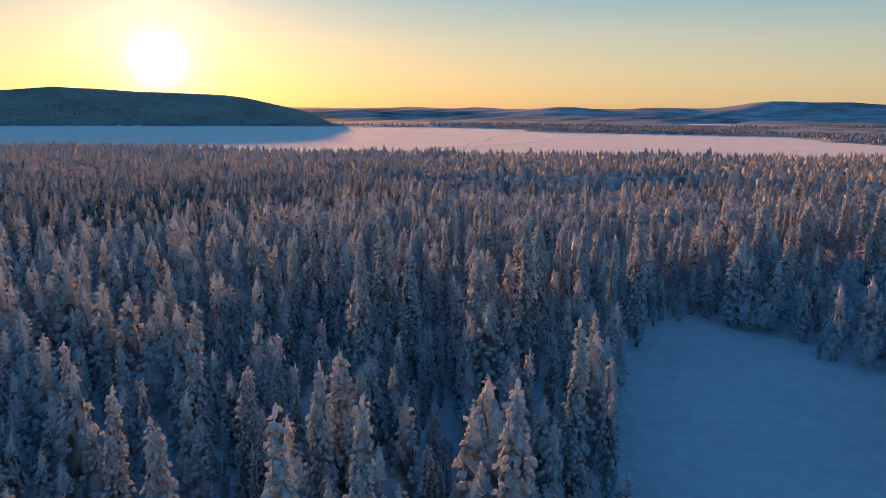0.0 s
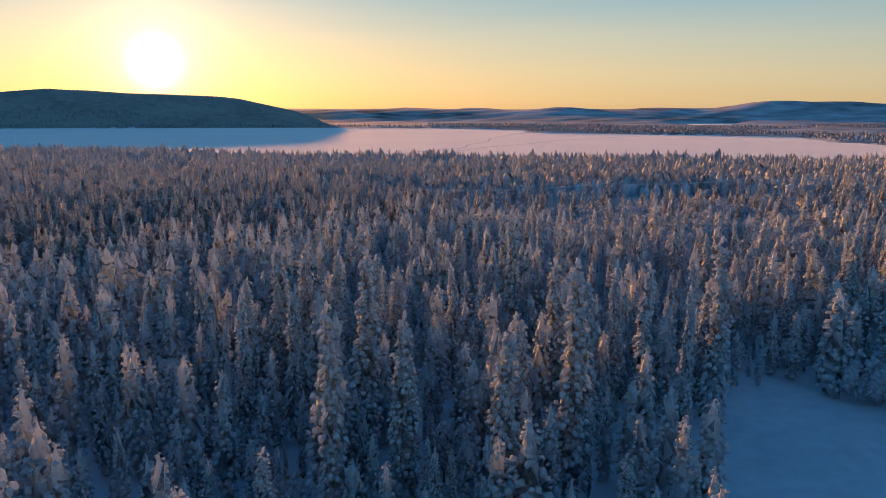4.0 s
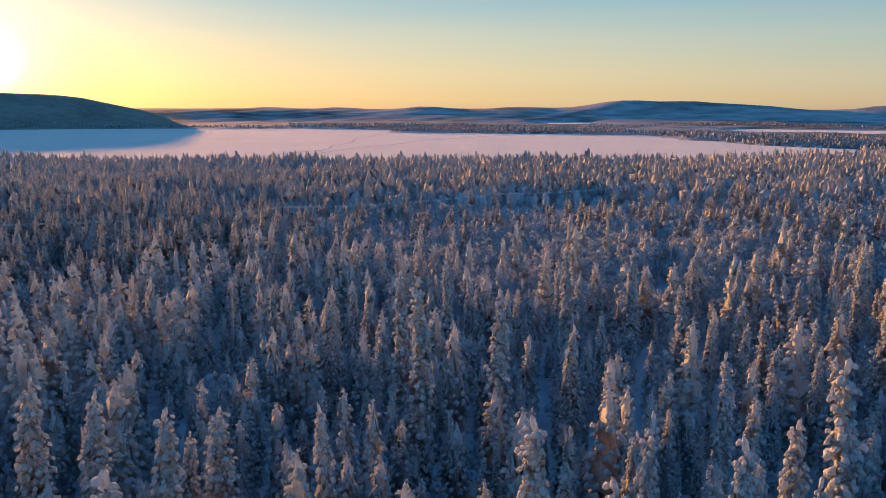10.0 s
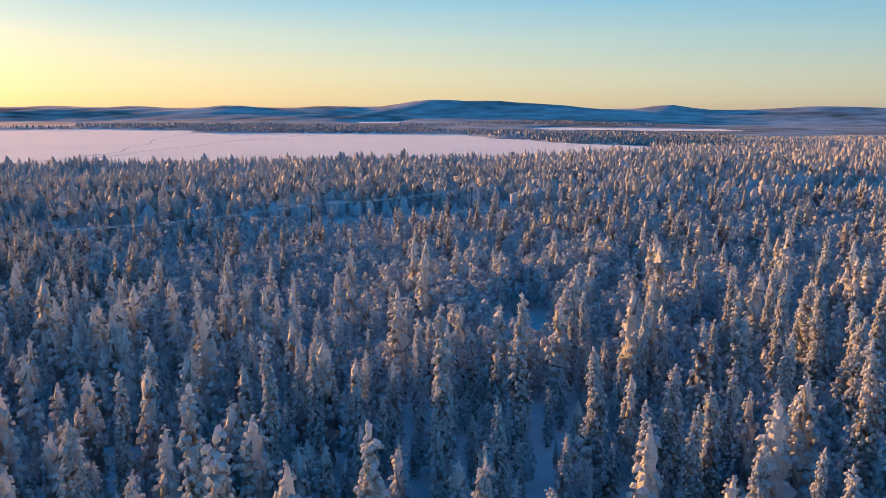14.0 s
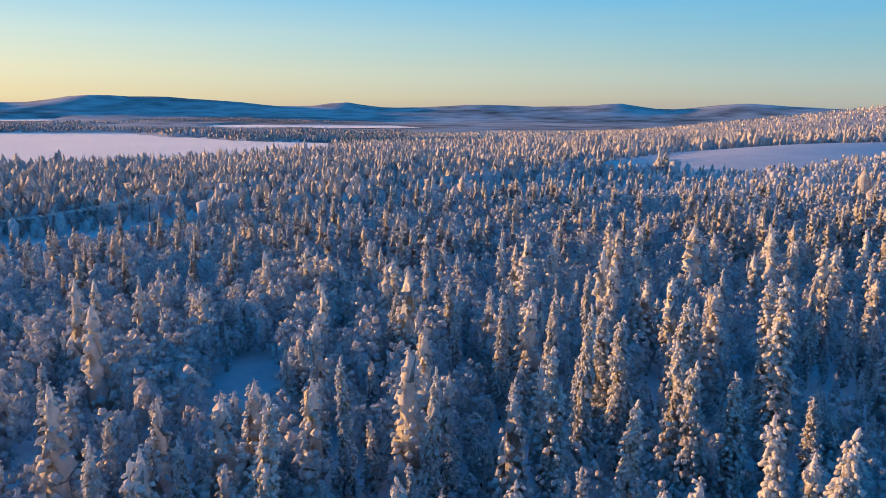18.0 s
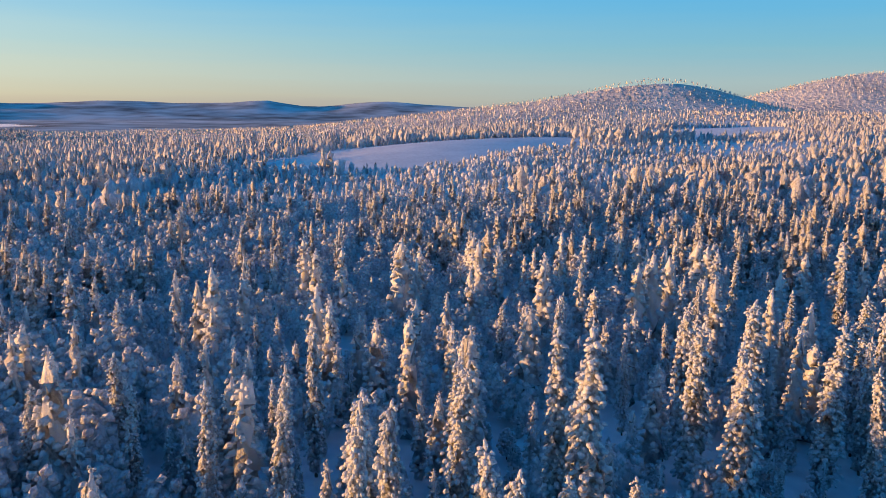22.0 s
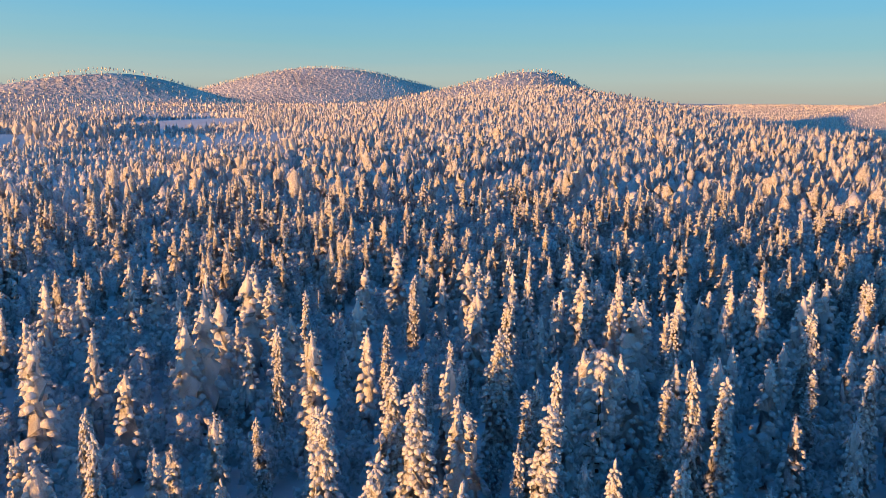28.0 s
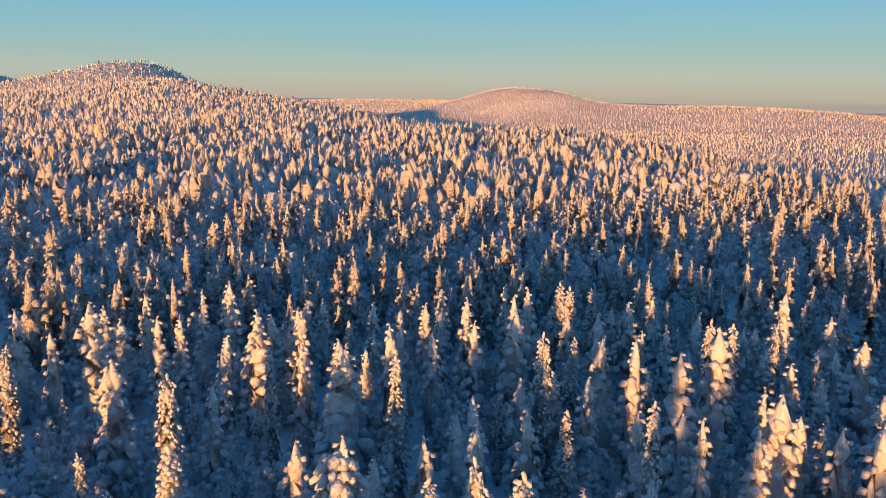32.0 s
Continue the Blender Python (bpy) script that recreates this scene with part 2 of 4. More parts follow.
def rounded_octahedron():
    """A small ball of 32 triangles."""
    v, t = ICO[0]
    out, tris = [tuple(p) for p in v], []
    for a, b, c in t:
        m = [tuple(((v[i] + v[k]) / np.linalg.norm(v[i] + v[k])).round(6)) for i, k in ((a, b), (b, c), (c, a))]
        for p in m:
            if p not in out:
                out.append(p)
        x, y, z = (out.index(p) for p in m)
        tris += [(a, x, z), (x, b, y), (z, y, c), (x, y, z)]
    return np.array(out), np.array(tris)


ICO["puff"] = rounded_octahedron()


def join(pieces):
    """Corners and triangles of many pieces as one."""
    vs, ts, n = [], [], 0
    for v, t in pieces:
        vs.append(v)
        ts.append(t + n)
        n += len(v)
    return np.concatenate(vs), np.concatenate(ts)


def tube(points, radii, sides=6):
    """A tapered round stem along points."""
    p = np.asarray(points, float)
    ring = np.linspace(0, 2 * np.pi, sides, endpoint=False)
    v = []
    for i, (q, r) in enumerate(zip(p, radii)):
        d = p[min(i + 1, len(p) - 1)] - p[max(i - 1, 0)]
        d /= np.linalg.norm(d)
        a = np.cross(d, (0.31, 0.95, 0.1))
        a /= np.linalg.norm(a)
        b = np.cross(d, a)
        v.append(q + r * (np.cos(ring)[:, None] * a + np.sin(ring)[:, None] * b))
    v = np.concatenate(v)
    t = []
    for i in range(len(p) - 1):
        for k in range(sides):
            a, b, c, d = i * sides + k, i * sides + (k + 1) % sides, (i + 1) * sides + (k + 1) % sides, (i + 1) * sides + k
            t += [(a, b, c), (a, c, d)]
    return v, np.array(t)


def scatter_copies(shapes, which, places, scales, turns):
    """Corners, triangles and material numbers of many copies of a few shapes, all in one."""
    vs, ts, ms, n = [], [], [], 0
    for k, (v, t, m) in enumerate(shapes):
        sel = which == k
        if not sel.any():
            continue
        p, s, a = places[sel], scales[sel], turns[sel]
        c, q = np.cos(a)[:, None], np.sin(a)[:, None]
        x, y, z = v[:, 0][None] * s[:, :1], v[:, 1][None] * s[:, :1], v[:, 2][None] * s[:, 1:2]
        w = np.stack([x * c - y * q + p[:, :1], x * q + y * c + p[:, 1:2], z + p[:, 2:3]], -1).reshape(-1, 3)
        vs.append(w)
        ts.append((t[None] + (np.arange(len(p)) * len(v))[:, None, None]).reshape(-1, 3) + n)
        ms.append(np.tile(m, len(p)))
        n += len(w)
    return np.concatenate(vs), np.concatenate(ts), np.concatenate(ms)


# ---- the lie of the land ----
CENTRE = np.array((60.0, 100.0))


def smooth(a, b, v):
    t = np.clip((v - a) / (b - a), 0, 1)
    return t * t * (3 - 2 * t)


def inside_by(poly, x, y):
    """Metres inside (plus) or outside (minus) a polygon."""
    p = np.asarray(poly, float)
    best = np.full(np.shape(x), 1e9)
    odd = np.zeros(np.shape(x), bool)
    for (ax, ay), (bx, by) in zip(p, np.roll(p, -1, 0)):
        dx, dy = bx - ax, by - ay
        t = np.clip(((x - ax) * dx + (y - ay) * dy) / (dx * dx + dy * dy), 0, 1)
        best = np.minimum(best, np.hypot(x - ax - t * dx, y - ay - t * dy))
        cross = ((ay > y) != (by > y)) & (x < (bx - ax) * (y - ay) / (by - ay + 1e-9) + ax)
        odd ^= cross
    return np.where(odd, best, -best)


LAKE_Z = -26.0
LAKE = [(-2400, 1150), (-900, 1060), (-560, 1010), (-320, 965), (-140, 900), (90, 850), (170, 845), (330, 815), (530, 810), (640, 850), (760, 990), (860, 1110),
        (780, 1262), (800, 1418), (770, 1484), (830, 1765), (560, 1925), (255, 2046), (285, 2300), (0, 2500), (-400, 2490), (-860, 2400), (-1400, 2280), (-2500, 2050)]
POND_A = [(1000, 2950), (1160, 2940), (1260, 3290), (1080, 3300)]
POND_B = [(1190, 1930), (1290, 1900), (1450, 1770), (1690, 1690), (1790, 1920), (1560, 2090), (1400, 2240), (1290, 2190)]
CLEARING = [(15, 40), (16, 62), (22, 86), (24, 99), (26, 108), (35, 113.5), (42, 119), (47, 113), (53, 107), (50, 99), (56, 91), (60, 80), (62, 40)]
GLADES = [[(54, 184), (57, 191), (64, 199), (71, 205), (76, 203), (68, 193), (60, 181)], [(-52, 226), (-40, 222), (-32, 236), (-46, 242)], [(88, 108), (92, 112), (97, 110), (96, 104), (90, 102)]]
FIELD_A = [(366, 352), (378, 300), (392, 256), (476, 222), (566, 184), (628, 205), (640, 250), (610, 296), (545, 345), (455, 372)]
FIELD_B = [(640, 172), (690, 100), (800, 22), (950, 20), (1010, 45), (990, 130), (900, 185), (770, 215)]
LINE_A, LINE_B = np.array((-140.0, 229.0)), np.array((205.0, 378.0))     # the power line


def bump_at(x, y, cx, cy, height, sx, sy=None, turn=0.0, sharp=1.0):
    a = radians(turn)
    u, v = (x - cx) * math.cos(a) + (y - cy) * math.sin(a), -(x - cx) * math.sin(a) + (y - cy) * math.cos(a)
    return height * np.exp(-((u / sx) ** 2 + (v / (sy or sx)) ** 2) ** sharp)


def far_hill(az, dist, height, wide, deep=330):
    """A distant hill by its bearing, metres away and metres high; wide in degrees."""
    a = radians(az)
    return (60 + dist * math.sin(a), 110 + dist * math.cos(a), height, dist * radians(wide), deep, -az)


FAR_HILLS = [far_hill(9.2, 4300, 20, 2.0), far_hill(16.5, 4350, 12, 3.0), far_hill(23.3, 4250, 44, 2.6), far_hill(28.3, 4300, 46, 4.0), far_hill(33, 4200, 16, 2.0),
             far_hill(40.8, 4300, 30, 2.0), far_hill(51, 4300, 21, 4.0), far_hill(61, 4200, 30, 2.1), far_hill(58, 4250, 18, 3.0), far_hill(68.8, 4300, 30, 3.0), far_hill(73, 4300, 14, 3.0),
             far_hill(-2.1, 4500, 10, 0.9, 120), far_hill(3.0, 4500, 10, 1.1, 120)]


# x, y, height, half widths and turn of the fells
FELLS = [(1489, 150, 52, 70, 177, 9), (1420, 347, 31, 271, 384, -7), (2045, -472, 93, 171, 366, 18), (2074, -152, 35, 250, 276, -15), (1285, -592, 36, 70, 222, 12), (1264, -526, 48, 523, 213, -21), (1511, -2077, 83, 282, 191, -28), (1069, -2322, 45, 716, 436, -21), (688, -2297, 5, 299, 303, 2)]


def height(x, y):
    x, y = np.asarray(x, float), np.asarray(y, float)
    dx, dy = x - 60, y - 110
    r, az = np.hypot(dx, dy), np.degrees(np.arctan2(dx, dy))
    h = -19 * smooth(150, 820, y - 0.12 * np.abs(x)) - 4 * smooth(800, 1500, y)
    h = h + 26 * np.tanh(0.042 * np.maximum(x - 150, 0) / 26) * np.exp(-((y + 220) / 430) ** 2)
    south = np.interp(x, [-200, 60, 180, 296, 427, 1290, 3000], [60, -60, -137, -227, -240, -575, -900]) - y      # metres beyond the long ridge
    h = h - 36 * smooth(-20, 380, south) * smooth(-200, 150, 1600 - x) + 3 * np.exp(-(south / 90) ** 2) * smooth(60, 300, x)
    # the fells to the east and south, and the hump of the open field
    for cx, cy, top, sx, sy, turn in FELLS:
        h = h + bump_at(x, y, cx, cy, top, sx, sy, turn)
    h = h + bump_at(x, y, 2900, -930, 62, 420, 320) + 10 * smooth(700, 1600, south)
    h = h + bump_at(x, y, 585, 258, 10, 125, 80, -35)
    for cx, cy, top, sx, sy, turn in FAR_HILLS:
        h = h + bump_at(x, y, cx, cy, top, sx, sy, turn)
    # the long hill under the sun
    crest = np.interp(az, [-70, -45, -35, -29.5, -26.2, -22.8, -17.6, -15.3, -13.4, -11.8, -10.4, -8.5], [90, 112, 116, 108, 95, 88, 81, 70, 53, 36, 18, -30])
    h = np.maximum(h, -40 + (crest + 40) * np.exp(-((r - 2900) / 330) ** 2))
    north = smooth(1200, 2200, y)
    plain = smooth(118, 150, az)
    h = h + smooth(3000 - 1700 * plain, 4500, r) * (56 - 22 * smooth(120, 175, az))
    h = h + 2.2 * np.sin(x / 47 + 1.3) * np.sin(y / 61 + 0.4) * smooth(150, 500, r) + 6 * np.sin(x / 260 + 2) * np.sin(y / 310) * smooth(700, 1800, r) * (1 - 0.5 * north) * (1 - 0.6 * plain)
    for water in (LAKE, POND_A, POND_B):
        d = inside_by(water, x, y)
        h = np.minimum(h, LAKE_Z + 7 + 0.34 * np.maximum(-d - 50, 0)) if water is LAKE else h
        h = np.where(d > -60, np.minimum(h, LAKE_Z + 1.5 - 0.09 * d - 3 * smooth(-6, 14, d)), h)
        h = np.where(d > 0, LAKE_Z - 3, np.maximum(h, LAKE_Z + 0.4) if water is LAKE else h)
    return h


rings, spokes = 190, 290
rad = 3.0 * (4880 / 3.0) ** (np.arange(rings) / (rings - 1))
ang = np.linspace(0, 2 * np.pi, spokes, endpoint=False)
gx, gy = CENTRE[0] + rad[:, None] * np.sin(ang), CENTRE[1] + rad[:, None] * np.cos(ang)
gz = height(gx, gy)
gv = np.concatenate([[(60, 100, float(height(60, 100)))], np.stack([gx, gy, gz], -1).reshape(-1, 3)])
i, k = np.meshgrid(np.arange(rings - 1), np.arange(spokes), indexing="ij")
a, b = 1 + i * spokes + k, 1 + i * spokes + (k + 1) % spokes
quads = np.stack([a, a + spokes, b + spokes, a, b + spokes, b], -1).reshape(-1, 3)
fan = np.stack([np.zeros(spokes, int), 1 + np.arange(spokes), 1 + (np.arange(spokes) + 1) % spokes], -1)
gt = np.concatenate([fan, quads])
mid = gv[gt].mean(1)
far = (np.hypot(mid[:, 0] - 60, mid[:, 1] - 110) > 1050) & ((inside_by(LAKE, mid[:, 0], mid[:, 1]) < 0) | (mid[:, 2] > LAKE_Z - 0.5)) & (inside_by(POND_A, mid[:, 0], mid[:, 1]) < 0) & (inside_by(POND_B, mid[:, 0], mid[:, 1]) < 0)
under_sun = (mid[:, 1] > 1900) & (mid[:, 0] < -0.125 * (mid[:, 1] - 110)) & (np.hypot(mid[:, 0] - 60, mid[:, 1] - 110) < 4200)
tagged(new("ground", mesh_np("ground", gv, gt, [SNOW_GROUND, FAR_WOOD, DUSK_LAND, GLARE_WOOD], far.astype(int) * (1 + (mid[:, 1] > 900) + under_sun))), "deep untouched snow over rolling boreal land", "ground", kind="structure")


def sheet(name, poly, z, label):
    bm = bmesh.new()
    bm.faces.new([bm.verts.new((x, y, z)) for x, y in poly])
    bmesh.ops.triangulate(bm, faces=bm.faces[:])
    return tagged(part(name, bm, ICE_SNOW), label, "lake", kind="structure")


def widen(poly, by):
    c = np.mean(poly, 0)
    return [tuple(np.asarray(p) + (np.asarray(p) - c) / np.linalg.norm(np.asarray(p) - c) * by) for p in poly]


sheet("lake", LAKE, LAKE_Z, "wide frozen lake under smooth snow, partly sunlit")
sheet("pond", widen(POND_A, 10), LAKE_Z + 3, "small frozen pond among far woods")
sheet("pond", widen(POND_B, 10), LAKE_Z + 1, "narrow frozen bay among far woods")


# ---- shapes of trees ----
def lump(rng, sub, size, at, yaw, pitch, rough=0.16):
    """One drooping lump: long axis outward, turned by yaw, dipping by pitch."""
    v, t = ICO[sub]
    w = v * (1 + rough * rng.standard_normal((len(v), 1))) * size
    w = w + np.stack([0 * w[:, 0], 0 * w[:, 0], -0.22 * np.maximum(w[:, 0], 0) ** 2 / max(size[0], 0.1)], -1)
    c, s = math.cos(pitch), math.sin(pitch)
    w = np.stack([w[:, 0] * c + w[:, 2] * s, w[:, 1], -w[:, 0] * s + w[:, 2] * c], -1)
    c, s = math.cos(yaw), math.sin(yaw)
    return np.stack([w[:, 0] * c - w[:, 1] * s, w[:, 0] * s + w[:, 1] * c, w[:, 2]], -1) + at, t


def outline(u):
    """How far a laden spruce reaches out, from its top (0) to its foot (1): blunt above, almost a column below."""
    return (0.15 + 0.98 * u ** 0.66) * (1 - 0.42 * smooth(0.62, 1.0, u))


def spruce_shape(seed, wide=1.5, dense=1.0, lean=0.0, bare=1.6, gaps=0.12, tall=15.0):
    """Snow, inner boughs and stem of a laden spruce: whorls of arching boughs and smaller tufts between them."""
    rng = np.random.default_rng(seed)
    axis = lambda h: np.array((lean * (h / tall) ** 2, 0.14 * math.sin(h * 0.7 + seed), 0))
    nod = rng.random() * 6.3
    snow = [lump(rng, 1, (0.14, 0.13, 0.40), axis(tall) + (0.05 * math.cos(nod), 0.05 * math.sin(nod), tall - 0.34), nod, 0.25, 0.10)]
    z, turn = tall - 0.50, rng.random() * 6.3
    while z > bare:
        u = (tall - z) / tall
        r = wide * outline(u) * (1 + 0.16 * math.sin(z * 1.9 + seed) * rng.random())
        count = 3 if u < 0.04 else int(4.6 + 1.6 * rng.random() + 1.3 * r)
        turn += 0.6 + 0.5 * rng.random()
        for q in range(count):
            if rng.random() < gaps * (u > 0.1):
                continue
            yaw = turn + 6.283 * (q + 0.6 * (rng.random() - 0.5)) / count
            reach = r * (0.62 + 0.50 * rng.random())
            at = axis(z) + (0, 0, z + 0.12 * rng.standard_normal())
            sag = 0.30 + 0.55 * rng.random() + 0.20 * u
            out = np.array((math.cos(yaw), math.sin(yaw), 0))
            for f in ((1.0,) if reach < 0.45 else (0.62, 1.0) if reach < 1.25 else (0.5, 0.76, 1.0)):
                fat = (0.098 + 0.045 * reach) * (0.70 + 0.65 * rng.random()) * (1.0 if f == 1.0 else 1.2)
                snow.append(lump(rng, "puff" if f == 1.0 else 0, (fat * 1.35, fat * 1.02, fat * 0.86), at + out * reach * f * 0.93 + (0.06 * rng.standard_normal(), 0.06 * rng.standard_normal(), -reach * sag * f ** 1.7), yaw, 0.2 + 0.7 * sag * f, 0.12))
        z -= (0.20 + 0.10 * u + 0.07 * rng.random()) / dense
    stem = tube([axis(h) + (0, 0, h) for h in (-0.4, 2.0, tall * 0.5, tall * 0.9)], (0.17, 0.14, 0.09, 0.03))
    core = tier_shape(seed + 500, 10, 8, wide * 0.76 / tall, 0.18)
    heart = core[0] * tall * (1, 1, 0.97) + np.array([axis(h) for h in core[0][:, 2] * tall])
    return join(snow), (heart, core[1]), stem


def tier_shape(seed, tiers, sides, wide=0.10, ragged=0.22, dark=0.30):
    """A spruce one metre tall as one skin: tiers of drooping boughs, each with a lip and a hollow under it."""
    rng = np.random.default_rng(seed)
    a0 = np.linspace(0, 2 * np.pi, sides, endpoint=False)
    v, rings = [np.array([[0, 0, 1.0]]), np.stack([0.55 * wide * outline(0.07) * np.cos(a0), 0.55 * wide * outline(0.07) * np.sin(a0), 0 * a0 + 0.935 + 0.012 * rng.standard_normal(sides)], -1)], 1
    for q in range(tiers):
        u = 0.03 + 0.90 * ((q + 1) / tiers) ** 1.08
        r = wide * outline(u)
        a = a0 + 0.9 * q + 0.7 / sides * rng.standard_normal(sides)
        for lip in (True, False):
            if q == tiers - 1 and not lip:
                continue
            rr = r * np.clip((1.06 if lip else 0.74) + (ragged if lip else 0.10) * rng.standard_normal(sides), 0.5, 1.6)
            zz = 1 - u - (0.0 if lip else 0.10 / tiers) + 0.26 / tiers * rng.standard_normal(sides) * lip - 0.35 * (rr - r) * lip
            v.append(np.stack([rr * np.cos(a), rr * np.sin(a), zz], -1))
            rings += 1
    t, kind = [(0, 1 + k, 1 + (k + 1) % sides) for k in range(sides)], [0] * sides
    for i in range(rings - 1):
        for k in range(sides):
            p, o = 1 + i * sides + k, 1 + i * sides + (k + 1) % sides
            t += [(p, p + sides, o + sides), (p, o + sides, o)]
            # a share of the undersides gets the tone that stands in for shade
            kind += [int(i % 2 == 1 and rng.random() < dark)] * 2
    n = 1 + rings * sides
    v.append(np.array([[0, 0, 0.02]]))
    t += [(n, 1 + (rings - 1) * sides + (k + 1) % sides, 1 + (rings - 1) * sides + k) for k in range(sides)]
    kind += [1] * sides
    return np.concatenate(v), np.array(t), np.array(kind)


def lobed(rng, sub, size, at, lobes=14, amp=0.42):
    """A rounded mass swelling into soft lobes."""
    v, t = ICO[sub]
    d = rng.standard_normal((lobes, 3))
    d /= np.linalg.norm(d, axis=1)[:, None]
    grow = 1 - 0.5 * amp + amp * np.max(np.maximum(v @ d.T, 0) ** 7, 1) + 0.05 * rng.standard_normal(len(v))
    return v * grow[:, None] * size + at, t


def lumpy_shape(seed, rows, sides, wide=0.10, ragged=0.26, dark=0.10, closed=False):
    """A distant spruce, one metre tall: a ragged cone of snow-laden boughs with a few dark gaps."""
    rng = np.random.default_rng(seed)
    v, t, kind = [np.array([[0, 0, 1.0]])], [], []
    round_ = np.linspace(0, 2 * np.pi, sides, endpoint=False)
    prev = None
    for q in range(rows):
        u = (q + 0.75) / rows
        r = wide * 1.05 * outline(u) * (1.0 + (0.24 if q % 2 else -0.20)) * (0.62 if q == 0 else 1.0)
        if q == rows - 1:
            u, r = 0.97, r * 0.55
        a = round_ + 0.5 * q + 0.9 / sides * rng.standard_normal(sides)
        rr = r * np.clip(1 + ragged * rng.standard_normal(sides), 0.45, 1.7)
        zz = 1 - u + 0.30 / rows * rng.standard_normal(sides)
        v.append(np.stack([rr * np.cos(a), rr * np.sin(a), zz], -1))
        cur = 1 + q * sides + np.arange(sides)
        for k in range(sides):
            n = (k + 1) % sides
            if prev is None:
                t.append((0, cur[k], cur[n]))
                kind.append(0)
            else:
                t += [(prev[k], cur[k], cur[n]), (prev[k], cur[n], prev[n])]
                kind += [int(rng.random() < dark), int(rng.random() < dark)]
        prev = cur
    if closed:
        v.append(np.array([[0, 0, 0.0]]))
        t += [(prev[(k + 1) % sides], prev[k], 1 + rows * sides) for k in range(sides)]
        kind += [0] * sides
    return np.concatenate(v), np.array(t), np.array(kind)


def birch_shape(seed, tall=7.5, wide=2.0, lumps=46, fine=0.10):
    """Frosted crown and stems of a birch bowed by rime."""
    rng = np.random.default_rng(seed)
    crown, stems = [], []
    for b in range(3 + seed % 3):
        yaw = rng.random() * 6.3
        out = np.array((math.cos(yaw), math.sin(yaw), 0))
        h, w = tall * (0.72 + 0.28 * rng.random()), wide * (0.25 + 0.4 * rng.random())
        path = [out * w * (q ** 1.7) + np.array((0, 0, h * (q ** 0.85))) for q in (0, 0.3, 0.6, 0.85, 1.0)]
        path[0] = path[0] - (0, 0, 0.4)
        stems.append(tube(path, (0.09, 0.075, 0.055, 0.04, 0.02), 5))
    crown.append(lobed(rng, 1, (wide * 0.66, wide * 0.66, tall * 0.36), np.array((0, 0, tall * 0.50)), 12))
    for q in range(lumps):
        u, a = (q + 0.5) / lumps, 2.4 * q + rng.random()
        z = tall * (0.95 - 0.74 * u + 0.05 * rng.standard_normal())
        r = wide * math.sqrt(max(0.04, 1 - ((z / tall - 0.48) / 0.56) ** 2)) * (0.52 + 0.44 * rng.random())
        k = wide * fine * (0.65 + 0.7 * rng.random())
        crown.append(lump(rng, "puff" if lumps > 60 else 0, (k * 1.1, k, k * 1.25), np.array((r * math.cos(a), r * math.sin(a), z)), a, 0.5, 0.22))
    return join(crown), join(stems)


def pine_shape(seed, tall=15.5):
    """Round-topped pine: bare stem below, heavy snow cushions above."""
    rng = np.random.default_rng(seed)
    snow, green, stems = [], [], [tube([(0, 0, -0.4), (0.1, 0, tall * 0.5), (0.2, 0.1, tall * 0.93)], (0.22, 0.17, 0.07))]
    for q in range(230):
        u = rng.random() ** 0.75
        z = tall * (0.28 + 0.70 * u)
        r = 2.0 * (0.62 + 0.38 * u) * math.sqrt(max(0.03, 1 - (max(u - 0.62, 0) / 0.39) ** 2)) * (0.45 + 0.55 * rng.random() ** 0.6)
        a = rng.random() * 6.3
        s = 0.20 + 0.20 * rng.random()
        at = np.array((r * math.cos(a), r * math.sin(a), z))
        snow.append(lump(rng, 1, (s * 1.3, s, s * 0.7), at, a, 0.5, 0.2))
        if q % 3 == 0:
            green.append(lump(rng, 1, (s * 1.3, s, s * 0.6), at - (0, 0, s * 0.55), a, 0.5, 0.25))
        if q % 20 == 0:
            stems.append(tube([(0.1, 0.05, z - 0.9), at - (0, 0, 0.2)], (0.06, 0.03), 4))
    return join(snow), join(green), join(stems)


def tree_thing(name, label, category, group, crown, boughs, stem, crown_name, crown_mat):
    """A tree as one thing: an empty with its stem, boughs and snow below it."""
    root = tagged(new(name), label, category, group)
    for pname, shape, mat in (("trunk", stem, BARK), ("crown", boughs, SNOWY_BOUGHS), (crown_name, crown, crown_mat)):
        if shape is not None:
            ob = new(pname, mesh_np(pname, shape[0], shape[1], [mat]))
            ob.parent = root
            if pname == crown_name:
                tagged(ob, kind="stuff")
    return root


SPRUCE_GROUP, BIRCH_GROUP = "snow-laden spruces", "frosted birches"
NEAR_KINDS = [("tall narrow spruce thick with clinging snow", 1.22, 0.0, 11), ("slender spruce like a candle, coated in snow", 1.0, 0.25, 23),
              ("broad old spruce with drooping snow-capped boughs", 1.75, -0.2, 37), ("full spruce with heavy snow lumps on its boughs", 1.48, 0.15, 41),
              ("slightly leaning spruce weighed down by snow", 1.25, 0.7, 59), ("ragged spruce with gaps between its snowy boughs", 1.40, -0.4, 67)]
fine_spruces, plain_spruces = [], []
for label, wide, lean, seed in NEAR_KINDS:
    s, g, st = spruce_shape(seed, wide, 1.15, lean)
    fine_spruces.append(tree_thing("spruce", label, "spruce", SPRUCE_GROUP, s, g, st, "snow_load", SNOW_LOAD))
    s, g, st = spruce_shape(seed + 1, wide, 0.95, lean, 1.9)
    plain_spruces.append(tree_thing("spruce", label, "spruce", SPRUCE_GROUP, s, g, st, "snow_load", SNOW_LOAD))
birches = []
